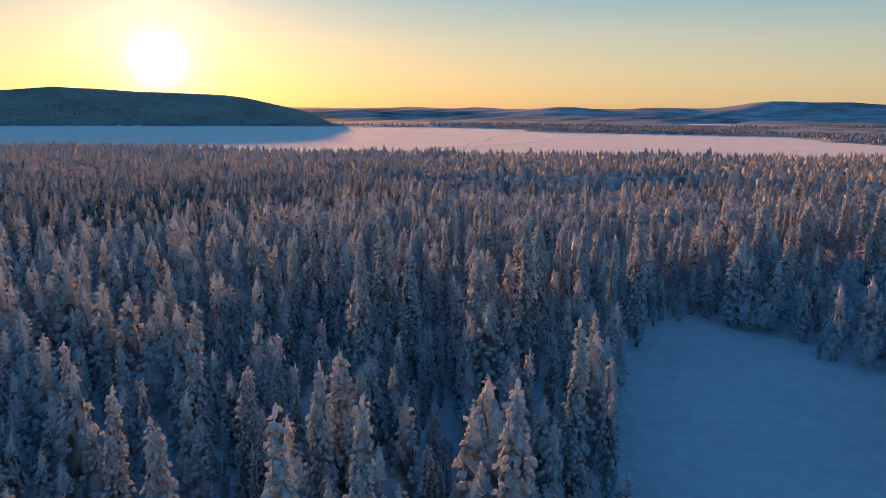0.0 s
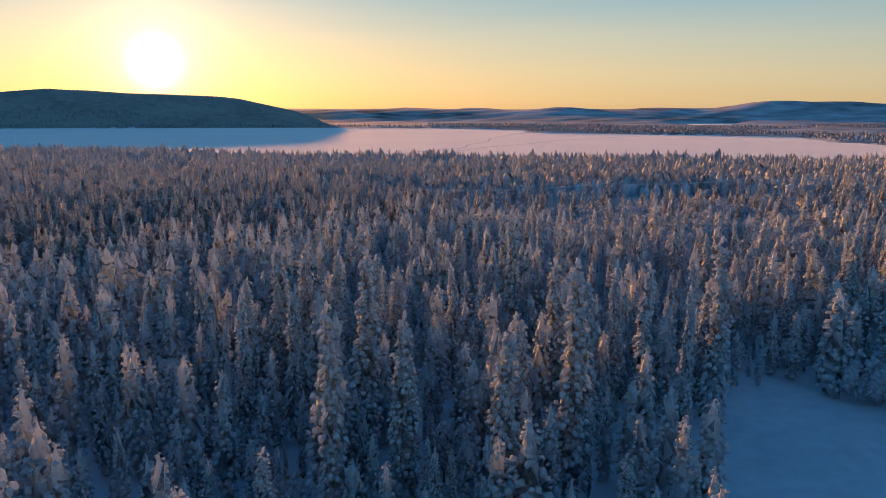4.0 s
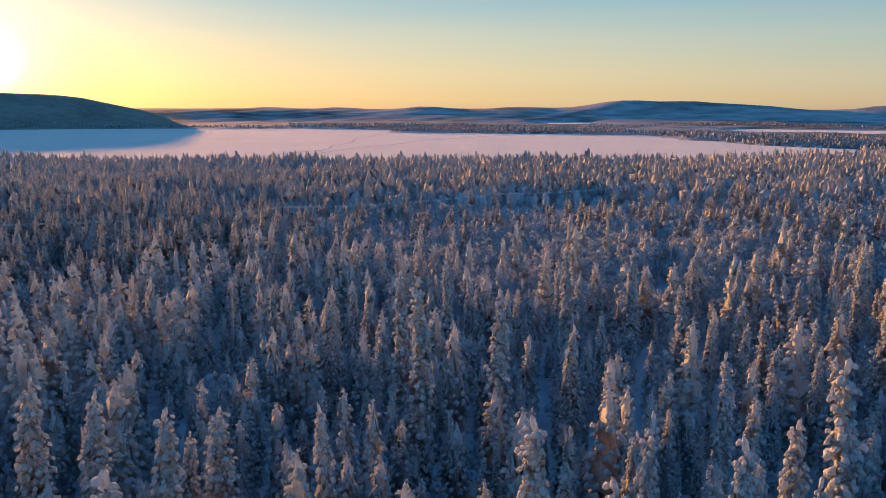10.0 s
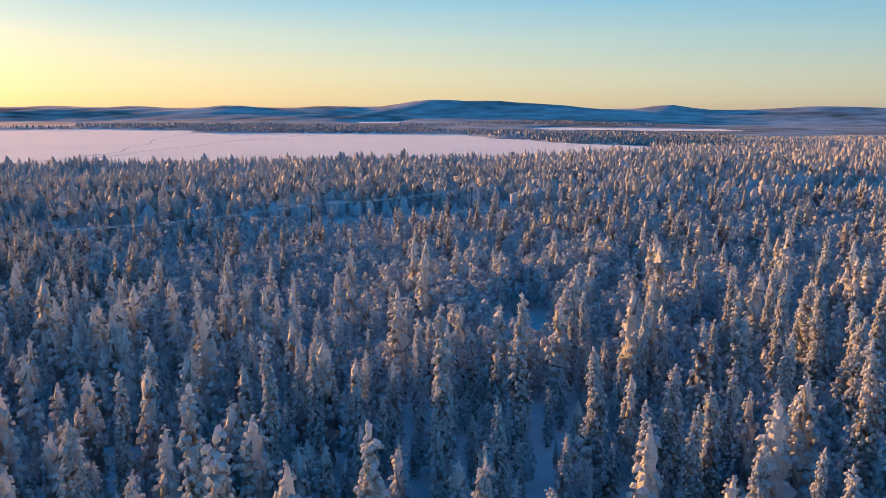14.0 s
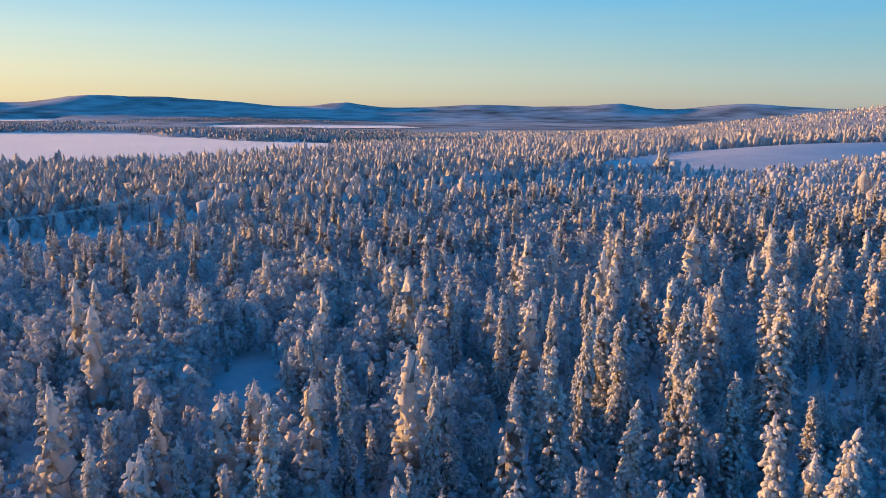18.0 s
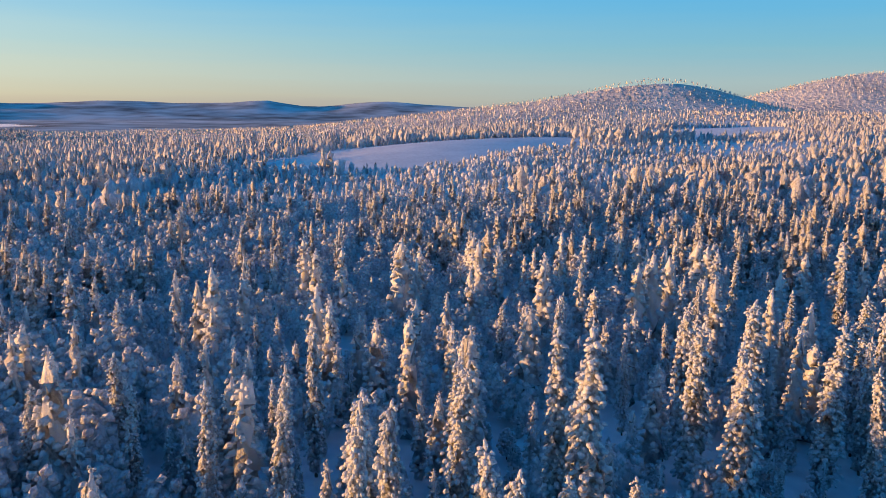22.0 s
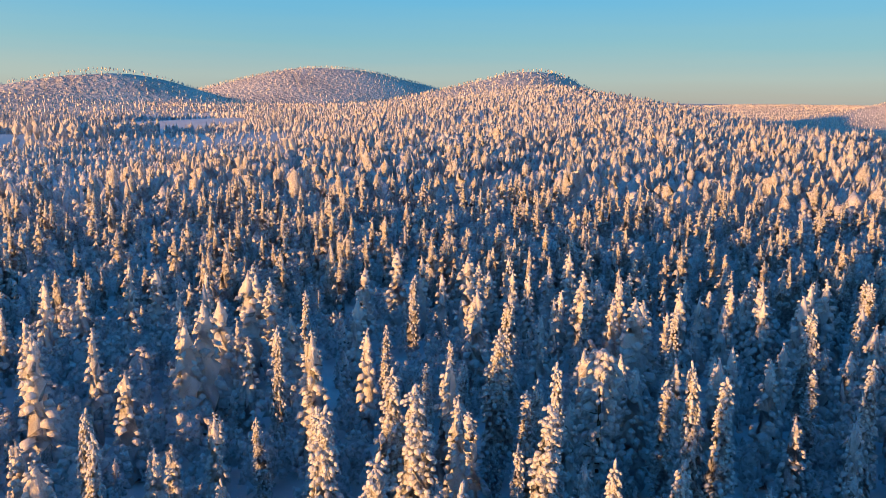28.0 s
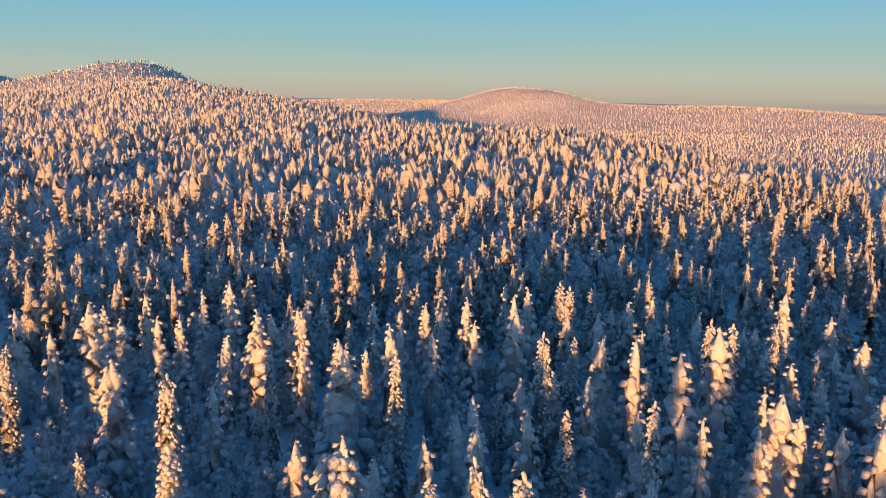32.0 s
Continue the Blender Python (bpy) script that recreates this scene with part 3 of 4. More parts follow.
for seed, label in ((3, "bushy birch furred white with hoar frost"), (8, "rounded birch bowed under thick rime"), (14, "many-stemmed birch covered in frost")):
    s, st = birch_shape(seed, 7.5, 1.8, 135, 0.15)
    birches.append(tree_thing("birch", label, "birch", BIRCH_GROUP, s, None, st, "frosted_crown", FROST))
s, g, st = pine_shape(5)
pine = tree_thing("pine", "round-topped pine with a great cap of snow", "pine", "snow-capped pines", s, g, st, "snow_load", SNOW_LOAD)

# ---- single trees that the camera passes: x, y and the height of the top ----
GROVE_A = [(-28.4, 57.9, 15.1), (-19.8, 45.9, 15.9), (-16.2, 42.8, 15.1), (-7.4, 36.6, 18.5), (-19.4, 61.5, 14.2), (-3.7, 39.3, 17.0), (-14.3, 58.4, 13.0), (-7.3, 49.8, 16.1), (-6.2, 53.2, 15.8), (4.3, 38.2, 18.2), (-7.2, 81.4, 16.2), (-18.1, 100.1, 16.6), (-39.3, 140.1, 15.0), (11.3, 55.8, 15.7), (-19.6, 108.4, 15.6), (-13.3, 102.1, 16.4), (-2.2, 86.0, 17.0), (-2.4, 89.6, 15.3), (-17.4, 114.7, 17.4), (-6.3, 98.6, 16.7), (5.3, 84.1, 16.4), (-14.9, 118.6, 17.5), (-11.3, 117.3, 15.9), (-6.3, 112.8, 16.4), (7.5, 93.8, 15.7), (11.3, 88.4, 17.6), (-4.2, 119.4, 14.5), (2.6, 115.4, 14.9), (14.2, 99.0, 17.9), (12.7, 105.7, 17.3)]
GROVE_B = [(20.4, 100.2, 15.5), (19.1, 105.9, 16.4), (24.4, 99.4, 15.2), (10.8, 129.6, 16.5), (29.2, 103.9, 16.9), (-6.0, 164.3, 13.9), (4.6, 148.4, 14.6), (29.4, 108.3, 15.7), (10.6, 140.2, 15.1), (-1.4, 163.2, 12.8), (18.0, 131.4, 15.2), (31.2, 118.2, 14.8), (7.8, 160.9, 13.1), (25.3, 133.5, 14.0), (18.3, 155.8, 13.3), (23.3, 160.7, 12.6), (33.6, 146.2, 11.2), (46.9, 126.7, 11.9), (44.3, 131.5, 12.2), (31.8, 152.6, 14.6), (32.9, 155.2, 13.1), (43.4, 141.6, 10.6), (45.8, 138.7, 11.3), (44.3, 148.8, 13.0), (53.2, 137.8, 11.9), (36.0, 166.9, 12.4), (57.6, 131.2, 16.4), (42.0, 157.5, 13.7), (49.5, 145.5, 12.6), (58.8, 134.7, 15.9)]
GROVE_C = [(44.0, 161.2, 11.6), (106.1, 59.6, 11.2), (42.2, 167.5, 12.5), (102.2, 76.5, 10.9), (61.6, 144.8, 13.2), (106.7, 72.2, 14.3), (56.6, 158.2, 13.1), (108.3, 72.7, 14.5), (63.0, 151.6, 12.9), (123.7, 51.1, 16.0), (55.9, 166.4, 12.3), (108.7, 79.5, 9.5), (42.8, 192.3, 10.3), (71.7, 144.8, 14.3), (73.3, 142.2, 12.9), (104.3, 93.7, 14.5), (73.1, 146.6, 14.5), (58.4, 172.7, 9.9), (127.0, 59.0, 12.3), (71.3, 154.3, 15.5), (120.0, 75.8, 11.8), (125.5, 66.7, 14.2), (112.3, 90.7, 13.0), (128.0, 65.0, 14.0), (82.1, 141.7, 16.0), (95.6, 119.5, 14.1), (117.7, 85.0, 14.3), (105.4, 106.9, 14.5), (77.6, 154.2, 14.9), (84.8, 142.7, 15.2)]
GROVE_D = [(99.2, 120.1, 12.3), (93.0, 131.3, 15.0), (62.4, 182.7, 10.8), (107.2, 108.2, 15.3), (121.1, 86.1, 11.6), (78.8, 156.8, 14.3), (86.5, 144.3, 14.8), (82.6, 150.8, 15.3), (96.5, 130.7, 13.9), (111.5, 106.9, 14.9), (103.2, 123.0, 12.8), (79.8, 163.3, 14.0), (108.6, 119.0, 15.9), (106.4, 123.0, 13.7), (110.3, 117.8, 15.4), (79.9, 169.2, 13.7), (123.9, 96.1, 13.8), (101.1, 134.3, 14.9), (90.9, 153.1, 12.9), (112.7, 118.8, 12.6), (81.8, 170.4, 13.1), (115.7, 116.4, 14.1), (108.1, 129.3, 15.3), (108.2, 135.2, 14.9), (83.3, 178.5, 13.5), (89.9, 169.4, 13.6), (121.6, 116.7, 15.2), (115.5, 128.4, 14.6), (93.2, 166.9, 14.7), (81.7, 186.8, 11.3)]
GROVE_E = [(115.2, 133.8, 12.5), (136.8, 97.8, 12.1), (111.1, 140.7, 12.5), (132.7, 109.9, 14.2), (88.4, 183.8, 12.2), (128.5, 117.0, 12.8), (127.1, 120.8, 12.5), (111.8, 147.7, 14.3), (134.0, 115.4, 11.5), (122.4, 136.4, 12.9), (136.9, 121.6, 13.6), (121.3, 148.6, 12.5), (133.7, 133.1, 14.8), (122.4, 156.0, 12.2), (125.8, 156.3, 9.8), (153.3, 112.4, 14.6), (146.1, 127.5, 13.3), (113.0, 183.5, 12.1)]
GROVES = [GROVE_A, GROVE_B, GROVE_C, GROVE_D, GROVE_E]
NAMED = [p for grove in GROVES for p in grove]
pick = random.Random(4)
first_use = set()


def plant(kinds, x, y, tall, base, wide=1.0):
    src = pick.choice(kinds)
    z = float(height(x, y))
    k = tall / base
    m = Matrix.Translation((x, y, z - 0.05)) @ Matrix.Rotation(pick.random() * 6.28, 4, "Z") @ Matrix.Diagonal((k * wide, k * wide, k, 1))
    if src in first_use:
        return copy_thing(src, m)
    first_use.add(src)
    src.matrix_basis = m
    return src


ROUTE = np.array([(0, 10), (0, 100), (8, 118), (30, 138), (60, 145), (85, 136)], float)


def off_route(x, y):
    best = np.full(np.shape(x), 1e9)
    for (ax, ay), (bx, by) in zip(ROUTE[:-1], ROUTE[1:]):
        dx, dy = bx - ax, by - ay
        t = np.clip(((x - ax) * dx + (y - ay) * dy) / (dx * dx + dy * dy), 0, 1)
        best = np.minimum(best, np.hypot(x - ax - t * dx, y - ay - t * dy))
    return best


def girth(x, y):
    """Spruces stand broad in the west and slim in the east."""
    return 0.96 + 0.14 * smooth(25, 85, x + 0.25 * (y - 120))


for x, y, top in NAMED:
    near = off_route(np.array(x), np.array(y)) < 25
    plant(fine_spruces if near else plain_spruces, x, y, top - float(height(x, y)), 15.0, girth(x, y) * (0.85 + 0.35 * pick.random()))
plant([pine], 114.1, 111.4, 14.5, 15.5)

# ---- the forest between and beyond ----
rng = np.random.default_rng(12)


def grid_points(x0, x1, y0, y1, cell):
    nx, ny = int((x1 - x0) / cell), int((y1 - y0) / cell)
    u, v = np.meshgrid(np.arange(nx), np.arange(ny), indexing="ij")
    p = np.stack([x0 + (u + 0.5 + 0.42 * rng.uniform(-1, 1, u.shape)) * cell, y0 + (v + 0.5 + 0.42 * rng.uniform(-1, 1, u.shape)) * cell], -1)
    return p.reshape(-1, 2)


def free_ground(p):
    """Where trees stand: not on water, clearings, fields, the cut under the power line."""
    x, y = p[:, 0], p[:, 1]
    ok = np.ones(len(p), bool)
    for poly in [LAKE, POND_A, POND_B, CLEARING, FIELD_A, FIELD_B] + GLADES:
        ok &= inside_by(poly, x, y) < 0
    d = (LINE_B - LINE_A) / np.linalg.norm(LINE_B - LINE_A)
    along, across = (x - LINE_A[0]) * d[0] + (y - LINE_A[1]) * d[1], -(x - LINE_A[0]) * d[1] + (y - LINE_A[1]) * d[0]
    ok &= ~((along > 0) & (along < np.linalg.norm(LINE_B - LINE_A)) & (across > -2.5 - 12.5 * smooth(60, 120, x)) & (across < 3))
    return ok


def in_sight(p, margin=0.0):
    x, y = p[:, 0], p[:, 1]
    return ((x > -0.66 * np.maximum(y, 0) - 30 - margin) & ((y > 15) | (x > 62))) & ~((x < 62) & (y < 15))


def patches(p, size, seed):
    """Slow variation from place to place, 0 to 1."""
    a = np.random.default_rng(seed).uniform(0, 6.3, 6)
    x, y = p[:, 0] / size, p[:, 1] / size
    return 0.5 + 0.17 * (np.sin(x * 2.1 + a[0] + 1.3 * np.sin(y * 1.1 + a[1])) + np.sin(y * 2.7 + a[2] + 1.1 * np.sin(x * 1.7 + a[3])) + np.sin((x + y) * 1.3 + a[4]))


def spruce_share(p):
    """Spruce stand thick in the west, thin among birches in the east and in the middle distance."""
    x, y = p[:, 0], p[:, 1]
    west = 1 - smooth(20, 70, x + 0.25 * (y - 120))
    mid_birch = smooth(160, 200, y) * (1 - smooth(300, 380, y))
    share = 0.52 + 0.38 * west - 0.22 * mid_birch * (1 - 0.3 * west) + 0.35 * (patches(p, 34.0, 3) - 0.5)
    return np.clip(share + 0.3 * smooth(330, 420, y), 0.1, 0.95)


near = grid_points(-190, 330, 18, 330, 3.1)
near2 = grid_points(62, 330, -120, 18, 3.1)
P = np.concatenate([near, near2])
D = off_route(P[:, 0], P[:, 1])
P, D = P[(D < 200) & free_ground(P) & in_sight(P)], D[(D < 200) & free_ground(P) & in_sight(P)]
named = np.array([(x, y) for x, y, _ in NAMED])
gap = np.min(np.hypot(P[:, None, 0] - named[None, :, 0], P[:, None, 1] - named[None, :, 1]), 1)
P, D = P[gap > 2.3], D[gap > 2.3]
east = smooth(25, 75, P[:, 0] + 0.25 * (P[:, 1] - 120))
is_spruce = rng.random(len(P)) < spruce_share(P)
tallness = np.where(is_spruce, np.clip(rng.normal(10.6 - 4.6 * east, 2.3 - 0.7 * east, len(P)), 4.0, 14.5), np.clip(rng.normal(5.6, 1.0, len(P)), 3.2, 8.0))
giants = (is_spruce & (rng.random(len(P)) < 0.33 * east)) | ((P[:, 0] > 88) & (P[:, 1] < 98) & (D < 120) & (rng.random(len(P)) < 0.36))
is_spruce = is_spruce | giants
tallness = np.where(giants, rng.normal(11.8, 1.7, len(P)).clip(8.5, 15), tallness)
young = is_spruce & ~giants & (rng.random(len(P)) < 0.30)
tallness = np.where(young, tallness * 0.62, tallness)
# Height added here to keep low sun off the trees south of it.
SHADE_STAND = [(58, 160), (112, 160), (100, 228), (44, 228)]
tallness = np.where((inside_by(SHADE_STAND, P[:, 0], P[:, 1]) > 0) & ~giants, tallness * 1.3, tallness)
even = smooth(60, 110, D)                     # a more even canopy farther off
tallness = tallness + even * 0.40 * (np.where(is_spruce, 8.6 + 1.2 * (1 - east), 6.6) - tallness)
across_line = ((P[:, 1] - LINE_A[1]) * (LINE_B - LINE_A)[0] - (P[:, 0] - LINE_A[0]) * (LINE_B - LINE_A)[1]) / np.linalg.norm(LINE_B - LINE_A)
tallness = np.where((across_line > -34) & (across_line < 0) & (P[:, 0] > 20), tallness * 0.72, tallness)
tallness = np.where(giants, tallness, tallness * (1 - 0.12 * east))
tallness = np.where((P[:, 0] > 68) & (P[:, 0] < 112) & (P[:, 1] > 92) & (P[:, 1] < 150) & is_spruce, tallness * 0.76, tallness)      # low growth between the glade and the tall stand
thin = rng.random(len(P)) < np.where(east > 0.5, 0.94 - 0.16 * smooth(60, 110, D), 0.92)
P, D, is_spruce, tallness = P[thin], D[thin], is_spruce[thin], tallness[thin]
order = np.argsort(D)
P, D, is_spruce, tallness = P[order], D[order], is_spruce[order], tallness[order]
single = np.zeros(len(P), bool)
single[np.where(is_spruce & (D > 10))[0][:110]] = True
single[np.where(~is_spruce & (D > 14))[0][:120]] = True
single[np.where(D <= 10)[0][:50]] = True
for (x, y), s, tall, d in zip(P[single], is_spruce[single], tallness[single], D[single]):
    if s:
        plant(plain_spruces, x, y, tall, 15.0, girth(x, y) * (0.95 + 0.3 * pick.random()))
    else:
        plant(birches, x, y, tall, 7.5, 0.95 + 0.35 * pick.random())


def forest(name, label, pts, tall, shapes, mats, wide):
    z = height(pts[:, 0], pts[:, 1]) - 0.2
    places = np.column_stack([pts, z])
    k = rng.integers(0, len(shapes), len(pts))
    sc = np.column_stack([tall * wide * girth(pts[:, 0], pts[:, 1]) * rng.uniform(0.8, 1.25, len(pts)), tall])
    v, t, m = scatter_copies(shapes, k, places, sc, rng.uniform(0, 6.3, len(pts)))
    return tagged(new(name, mesh_np(name, v, t, mats, m)), label, "forest", kind="stuff")


birch_low = []
for q in range(4):
    v, t = birch_shape(30 + q, 1.0, 0.25, 34, 0.22)[0]
    birch_low.append((v, t, np.zeros(len(t), int)))
def tufted(seed, wide, tufts, fat, tiers=5, sides=6):
    """A spruce one metre tall: a slim tiered skin with many tufts of snow on it."""
    r2 = np.random.default_rng(seed)
    pieces = []
    for k in range(tufts):
        u = 0.012 + 0.86 * ((k + 0.5) / tufts) ** 0.95
        a = 2.4 * k + 0.7 * r2.standard_normal()
        r = wide * outline(u) * (0.62 + 0.46 * r2.random()) * smooth(-0.03, 0.07, u)
        f = (0.006 + fat * outline(u)) * (0.75 + 0.6 * r2.random()) * (0.6 + 0.4 * smooth(0.0, 0.12, u))
        pieces.append(lump(r2, 0, (f * 1.5, f * 1.2, f), np.array((math.cos(a) * r, math.sin(a) * r, 1 - u - 0.45 * r)), a, 0.55, 0.16))
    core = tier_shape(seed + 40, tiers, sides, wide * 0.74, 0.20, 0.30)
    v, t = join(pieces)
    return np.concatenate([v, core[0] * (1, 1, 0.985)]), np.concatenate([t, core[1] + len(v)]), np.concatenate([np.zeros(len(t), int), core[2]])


WIDTHS = (0.095, 0.11, 0.13, 0.102, 0.12)
CLOSE_SPRUCE = [tufted(600 + q, w, 100, 0.0185) for q, w in enumerate(WIDTHS)]
MID_SPRUCE = [tufted(660 + q, w, 19, 0.041, 3, 4) for q, w in enumerate(WIDTHS)]
NEXT_SPRUCE = [tufted(620 + q, w, 42, 0.029) for q, w in enumerate(WIDTHS)]
rest = ~single
for name, mats, shapes, part_of in (("near_spruce_forest", [SNOW_LOAD, SHADED_BOUGHS], CLOSE_SPRUCE, D < 44), ("next_spruce_forest", [SNOW_LOAD, SHADED_BOUGHS], NEXT_SPRUCE, (D >= 44) & (D < 90)),
                                    ("spruce_forest", [SNOWY_BOUGHS, SHADED_BOUGHS], MID_SPRUCE, D >= 90)):
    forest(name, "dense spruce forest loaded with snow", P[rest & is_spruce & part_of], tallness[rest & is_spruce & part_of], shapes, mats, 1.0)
bushy = rest & ~is_spruce & (D < 115)
forest("birch_thicket", "frosted birch thicket between the spruces", P[bushy], tallness[bushy], birch_low, [FROST], 1.0)
one_lump = []
for q in range(4):
    v, t = birch_shape(70 + q, 1.0, 0.26, 9, 0.36)[0]
    one_lump.append((v, t, np.zeros(len(t), int)))
bushy = rest & ~is_spruce & (D >= 115)
forest("farther_birch_thicket", "frosted birch thicket between the spruces", P[bushy], tallness[bushy], one_lump, [FROST], 1.0)

FAR_SPRUCE = [lumpy_shape(200 + q, 6, 4, w, 0.40, 0.0) for q, w in enumerate((0.11, 0.12, 0.14, 0.13))]
FAR_BIRCH = []
for q in range(3):
    c = lobed(np.random.default_rng(50 + q), 1, (0.25, 0.22, 0.47), np.array((0, 0, 0.5)), 10, 0.5)
    FAR_BIRCH.append((c[0], c[1], np.zeros(len(c[1]), int)))
P = grid_points(-420, 560, -330, 560, 4.1)
D = off_route(P[:, 0], P[:, 1])
keep = (D >= 200) & (D < 430) & free_ground(P) & in_sight(P, 20) & (rng.random(len(P)) < 0.78)
P, D = P[keep], D[keep]
s = rng.random(len(P)) < spruce_share(P)
tall = np.where(s, rng.normal(9.2, 2.0, len(P)).clip(4, 14), np.clip(rng.normal(6.4, 1.3, len(P)), 4, 10)) * (0.82 + 0.36 * patches(P, 22.0, 21))
LOW_WOOD = [(230, 350), (480, 235), (660, 90), (560, 30), (380, 110), (230, 230)]
tall = tall * np.where(inside_by(LOW_WOOD, P[:, 0], P[:, 1]) > 0, 0.6, 1.0)
forest("middle_spruce_forest", "snowy spruce forest farther off", P[s], tall[s], FAR_SPRUCE, [SNOWY_BOUGHS, NEEDLES], 1.0)
forest("middle_birch_thicket", "pale frosted birches farther off", P[~s], tall[~s], FAR_BIRCH, [FROST], 1.0)

DIST_SPRUCE = [lumpy_shape(300 + q, 3, 4, w, 0.3, 0.0) for q, w in enumerate((0.14, 0.165, 0.20))]
P = grid_points(-700, 1050, -900, 1060, 7.0)
D = off_route(P[:, 0], P[:, 1])
keep = (D >= 430) & (D < 1000) & free_ground(P) & in_sight(P, 60) & (rng.random(len(P)) < 0.45 + 0.5 * patches(P, 45.0, 9) + 0.3 * smooth(250, 80, P[:, 1]) * (P[:, 0] > 300))
P = P[keep]
tall = rng.normal(9.8, 2.2, len(P)).clip(4, 16) * (1 - 0.28 * (P[:, 1] < 120)) * np.where(inside_by(LOW_WOOD, P[:, 0], P[:, 1]) > 0, 0.55, 1.0)
forest("distant_forest", "snowy forest by the lake and on the rising ground", P, tall, DIST_SPRUCE, [SNOWY_BOUGHS, NEEDLES], 1.0)

HILL_SPRUCE = [lumpy_shape(400 + q, 2, 3, w, 0.3, 0.0) for q, w in enumerate((0.30, 0.36, 0.42))]
P = grid_points(40, 3100, -2900, 1300, 10.6)
D = off_route(P[:, 0], P[:, 1])
az = np.degrees(np.arctan2(P[:, 0] - 60, P[:, 1] - 110))
hollow = (P[:, 1] < -1100) & (np.hypot(P[:, 0] - 1480, P[:, 1] + 2060) > 420)
keep = (D >= 1000) & (az < 178) & (rng.random(len(P)) < np.where(hollow, 0.90, np.where(D < 2700, 0.95, 0.6))) & ~((P[:, 1] > 300) & (D > 1900)) & (inside_by(LAKE, P[:, 0], P[:, 1]) < 0) & (inside_by(FIELD_B, P[:, 0], P[:, 1]) < 0)
P = P[keep]


def unseen(p):
    """Behind a ridge, as seen from over the forest."""
    z = height(p[:, 0], p[:, 1]) + 14
    blocked = np.zeros(len(p), bool)
    for f in np.linspace(0.25, 0.97, 26):
        qx, qy = 60 + (p[:, 0] - 60) * f, 140 + (p[:, 1] - 140) * f
        blocked |= height(qx, qy) + 4 > 33 + (z - 33) * f
    return blocked


P = P[~unseen(P)]
low = 1 - 0.12 * smooth(15, 60, height(P[:, 0], P[:, 1]))
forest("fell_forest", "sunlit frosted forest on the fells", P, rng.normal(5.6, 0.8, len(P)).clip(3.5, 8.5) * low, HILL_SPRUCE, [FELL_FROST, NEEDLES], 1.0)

P = grid_points(-1300, 1900, 1060, 2900, 12.5)
lake_in = inside_by(LAKE, P[:, 0], P[:, 1])
keep = (lake_in < -4) & ((P[:, 1] < 2540) | (P[:, 0] > 0)) & free_ground(P) & (P[:, 1] > 1000) & (rng.random(len(P)) < np.where(lake_in > -70, 1.0, 0.45)) & (P[:, 0] < 0.95 * P[:, 1])
P = P[keep]
by_pond = np.maximum(inside_by(POND_A, P[:, 0], P[:, 1]), inside_by(POND_B, P[:, 0], P[:, 1])) > -330
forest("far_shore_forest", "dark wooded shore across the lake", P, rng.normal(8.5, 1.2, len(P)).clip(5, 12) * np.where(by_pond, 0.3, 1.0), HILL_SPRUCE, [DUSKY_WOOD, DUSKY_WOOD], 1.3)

# ---- power line through the forest ----
d = (LINE_B - LINE_A) / np.linalg.norm(LINE_B - LINE_A)
span = np.linalg.norm(LINE_B - LINE_A)


def power_pole(x, y):
    z = float(height(x, y))
    root = tagged(new("power_pole"), "wooden power pole rimed with frost beside the forest cut", "power pole", "power poles")
    root.matrix_basis = Matrix.Translation((x, y, z)) @ Matrix.Rotation(math.atan2(d[1], d[0]), 4, "Z")
    v, t = tube([(0, 0, -0.5), (0, 0, 4.0), (0, 0, 8.6)], (0.15, 0.13, 0.10), 8)
    ob = new("pole", mesh_np("pole", v, t, [TIMBER]))
    ob.parent = root
    bm = bmesh.new()
    box(bm, (0.12, 2.2, 0.14), (0, 0, 8.1))
    arm = part("crossarm", bm, TIMBER, root)
    for s in (-1.0, 1.0):
        bm = bmesh.new()
        bmesh.ops.create_cone(bm, cap_ends=True, segments=8, radius1=0.07, radius2=0.05, depth=0.22, matrix=Matrix.Translation((0, s, 8.28)))
        part("insulator", bm, SIGN, arm)
    bm = bmesh.new()
    box(bm, (0.2, 2.3, 0.10), (0, 0, 8.22))
    part("snow_cap", bm, SNOW_LOAD, root)
    return root


poles = [LINE_A + d * s for s in np.linspace(2, span - 2, 6)]
for q in poles:
    power_pole(float(q[0]), float(q[1]))
for n, (p, q) in enumerate(zip(poles[:-1], poles[1:])):
    for s in (-1.0, 1.0):
        off = np.array((-d[1], d[0])) * s
        pts = []
        for f in np.linspace(0, 1, 9):
            g = p + (q - p) * f + off
            z = (1 - f) * float(height(*p)) + f * float(height(*q)) + 8.4 - 1.1 * 4 * f * (1 - f)
            pts.append((g[0], g[1], z))
        v, t = tube(pts, [0.065 + 0.012 * math.sin(3 * k) for k in range(9)], 6)
        tagged(new("power_cable", mesh_np("power_cable", v, t, [CABLE])), "power cable furred thick with white frost", "cable", "frosted power cables")


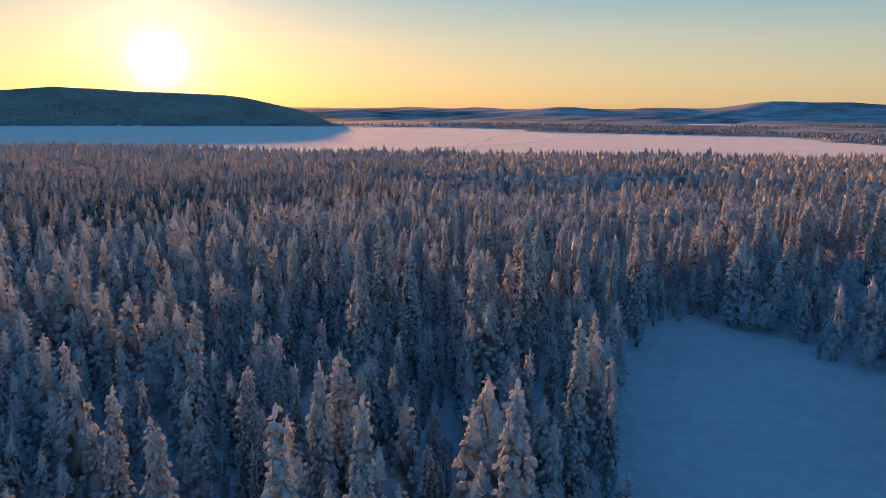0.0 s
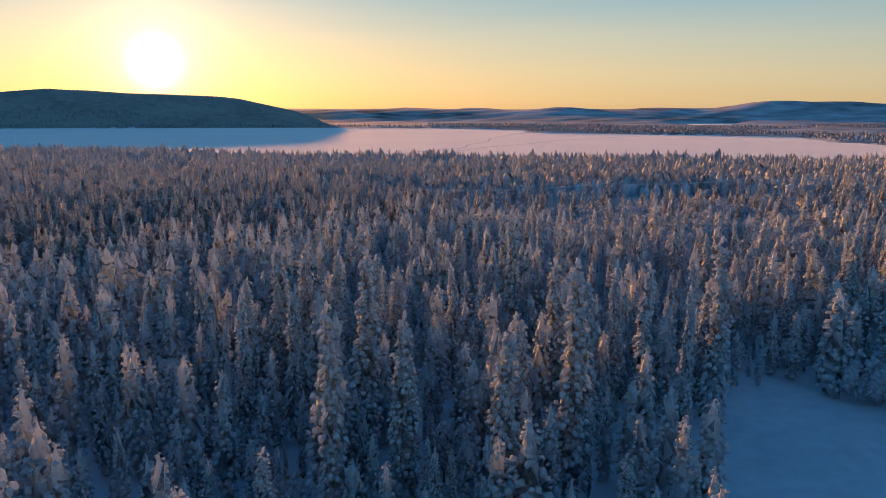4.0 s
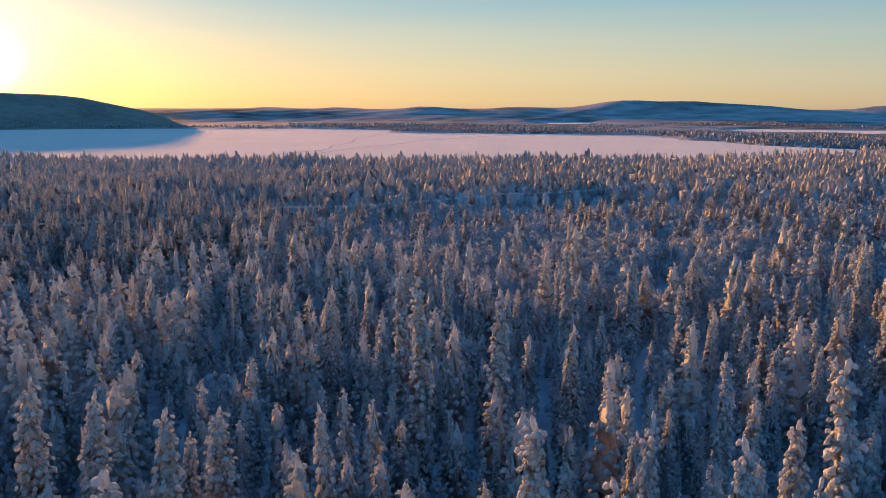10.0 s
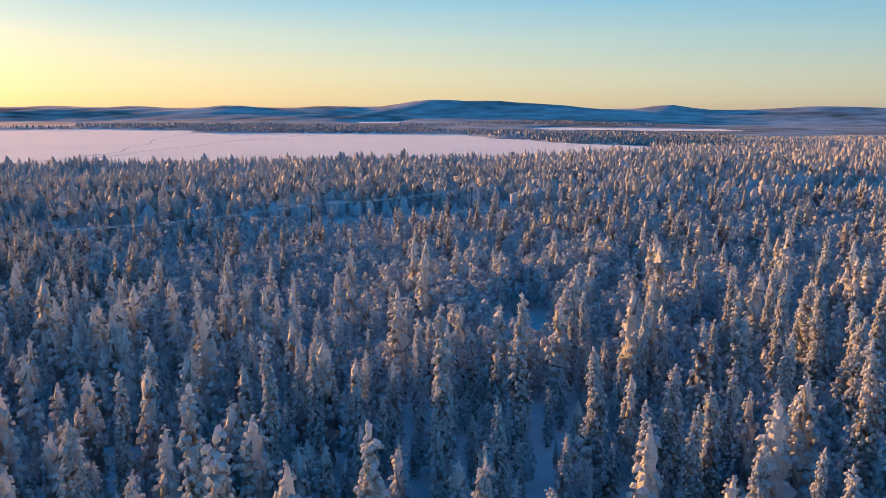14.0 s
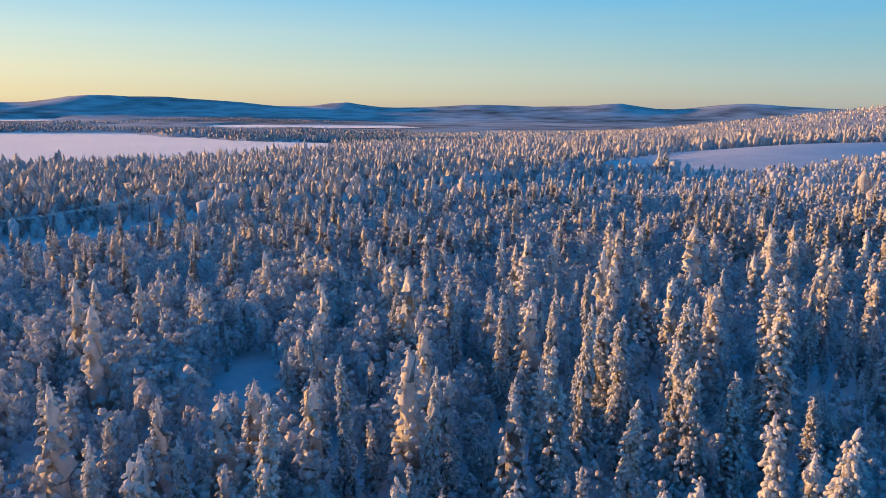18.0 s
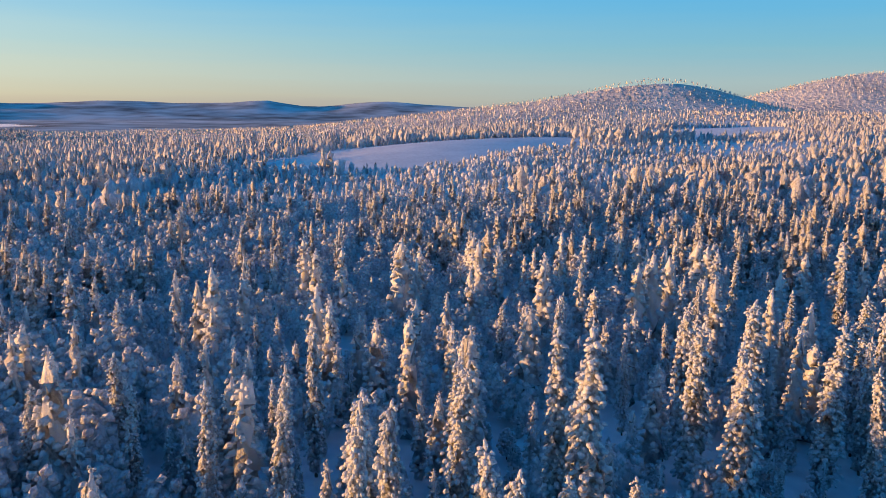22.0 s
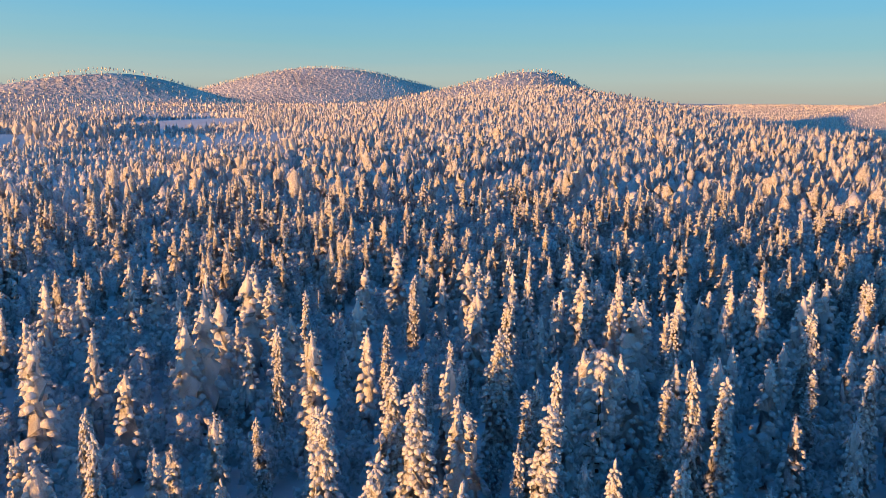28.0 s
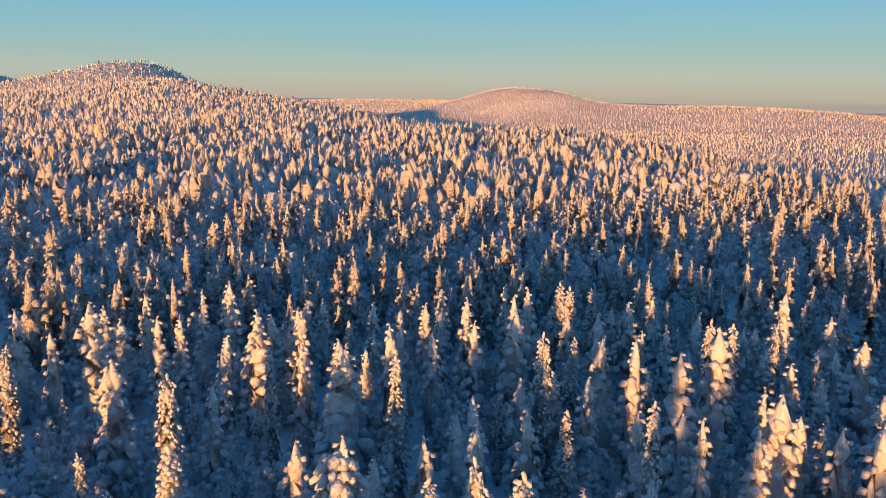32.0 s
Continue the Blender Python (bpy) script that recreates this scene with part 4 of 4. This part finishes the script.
# ---- notice boards in the cut ----
def notice_board(x, y, wide, turn):
    z = float(height(x, y))
    root = tagged(new("notice_board"), "pale notice board on two posts in the snow", "sign", "notice boards")
    root.matrix_basis = Matrix.Translation((x, y, z)) @ Matrix.Rotation(radians(turn), 4, "Z")
    bm = bmesh.new()
    box(bm, (wide, 0.08, 1.0), (0, 0, 2.2))
    bmesh.ops.bevel(bm, geom=bm.edges[:], offset=0.015, segments=1, affect="EDGES")
    part("board", bm, SIGN, root)
    for s in (-0.42, 0.42):
        bm = bmesh.new()
        box(bm, (0.12, 0.12, 3.0), (s * wide, 0.10, 1.2))
        part("post", bm, TIMBER, root)
    bm = bmesh.new()
    box(bm, (wide + 0.1, 0.3, 0.16), (0, 0, 2.78))
    bmesh.ops.bevel(bm, geom=bm.edges[:], offset=0.06, segments=2, affect="EDGES")
    part("snow_cap", bm, SNOW_LOAD, root, smooth=True)


notice_board(160, 391, 7.0, 12)
notice_board(173, 418, 5.0, 12)


# ---- lakeside hut ----
def hut(x, y, turn):
    z = float(height(x, y)) - 0.2
    root = tagged(new("hut"), "red ochre lakeside hut under a thick snowy roof", "hut")
    root.matrix_basis = Matrix.Translation((x, y, z)) @ Matrix.Rotation(radians(turn), 4, "Z")
    L, W, H, R = 9.0, 6.5, 5.2, 2.6
    for s in (-1, 1):
        bm = bmesh.new()
        box(bm, (L, 0.2, H), (0, s * (W / 2 - 0.1), H / 2))
        part("wall", bm, RED_PAINT, root)
        bm = bmesh.new()
        f = [bm.verts.new(p) for p in ((s * L / 2, -W / 2 + 0.2, 0), (s * L / 2, W / 2 - 0.2, 0), (s * L / 2, W / 2 - 0.2, H), (s * L / 2, 0, H + R - 0.15), (s * L / 2, -W / 2 + 0.2, H))]
        face = bm.faces.new(f)
        bmesh.ops.solidify(bm, geom=[face], thickness=0.2)
        part("gable", bm, RED_PAINT, root)
        slope = math.atan2(R, W / 2)
        bm = bmesh.new()
        box(bm, (L + 1.0, (W / 2 + 0.7) / math.cos(slope), 0.18), (0, s * (W / 4 + 0.2), H + R / 2 - 0.1), Matrix.Rotation(-s * slope, 4, "X"))
        roof = part("roof", bm, TIMBER, root)
        bm = bmesh.new()
        box(bm, (L + 1.2, (W / 2 + 0.8) / math.cos(slope), 0.55), (0, s * (W / 4 + 0.2), H + R / 2 + 0.32), Matrix.Rotation(-s * slope, 4, "X"))
        bmesh.ops.bevel(bm, geom=bm.edges[:], offset=0.2, segments=3, affect="EDGES")
        part("roof_snow", bm, SNOW_LOAD, roof, "thick smooth snow", smooth=True)
        for k in (-2.4, 0.6):
            bm = bmesh.new()
            box(bm, (1.3, 0.12, 1.3), (k, s * (W / 2 + 0.02), 2.6))
            win = part("window", bm, SIGN, root, "pale window frame")
            bm = bmesh.new()
            box(bm, (1.05, 0.06, 1.05), (k, s * (W / 2 + 0.07), 2.6))
            part("pane", bm, PANE, win)
    bm = bmesh.new()
    box(bm, (0.9, 0.9, 2.2), (1.5, 0.8, H + R + 0.3))
    part("chimney", bm, TIMBER, root)


hut(-232, 800, 20)

# ---- sledge tracks across the ice ----
for path in ([(-60, 1040), (40, 1200), (95, 1420), (160, 1750), (250, 2010)], [(-20, 1030), (150, 1350), (300, 1600), (520, 1830)]):
    p = np.array([(x, y, LAKE_Z + 0.02) for x, y in path], float)
    q = np.concatenate([np.linspace(u, w, 12, endpoint=False) for u, w in zip(p[:-1], p[1:])] + [p[-1:]])
    q[:, 0] += 6 * np.sin(np.arange(len(q)) * 0.55)
    v, t = tube(q, [0.9] * len(q), 6)
    v[:, 2] = LAKE_Z + 0.02 + (v[:, 2] - LAKE_Z - 0.02) * 0.16
    tagged(new("sledge_track", mesh_np("sledge_track", v, t, [DUSKY_WOOD])), "packed sledge track across the frozen lake", "track", kind="structure")
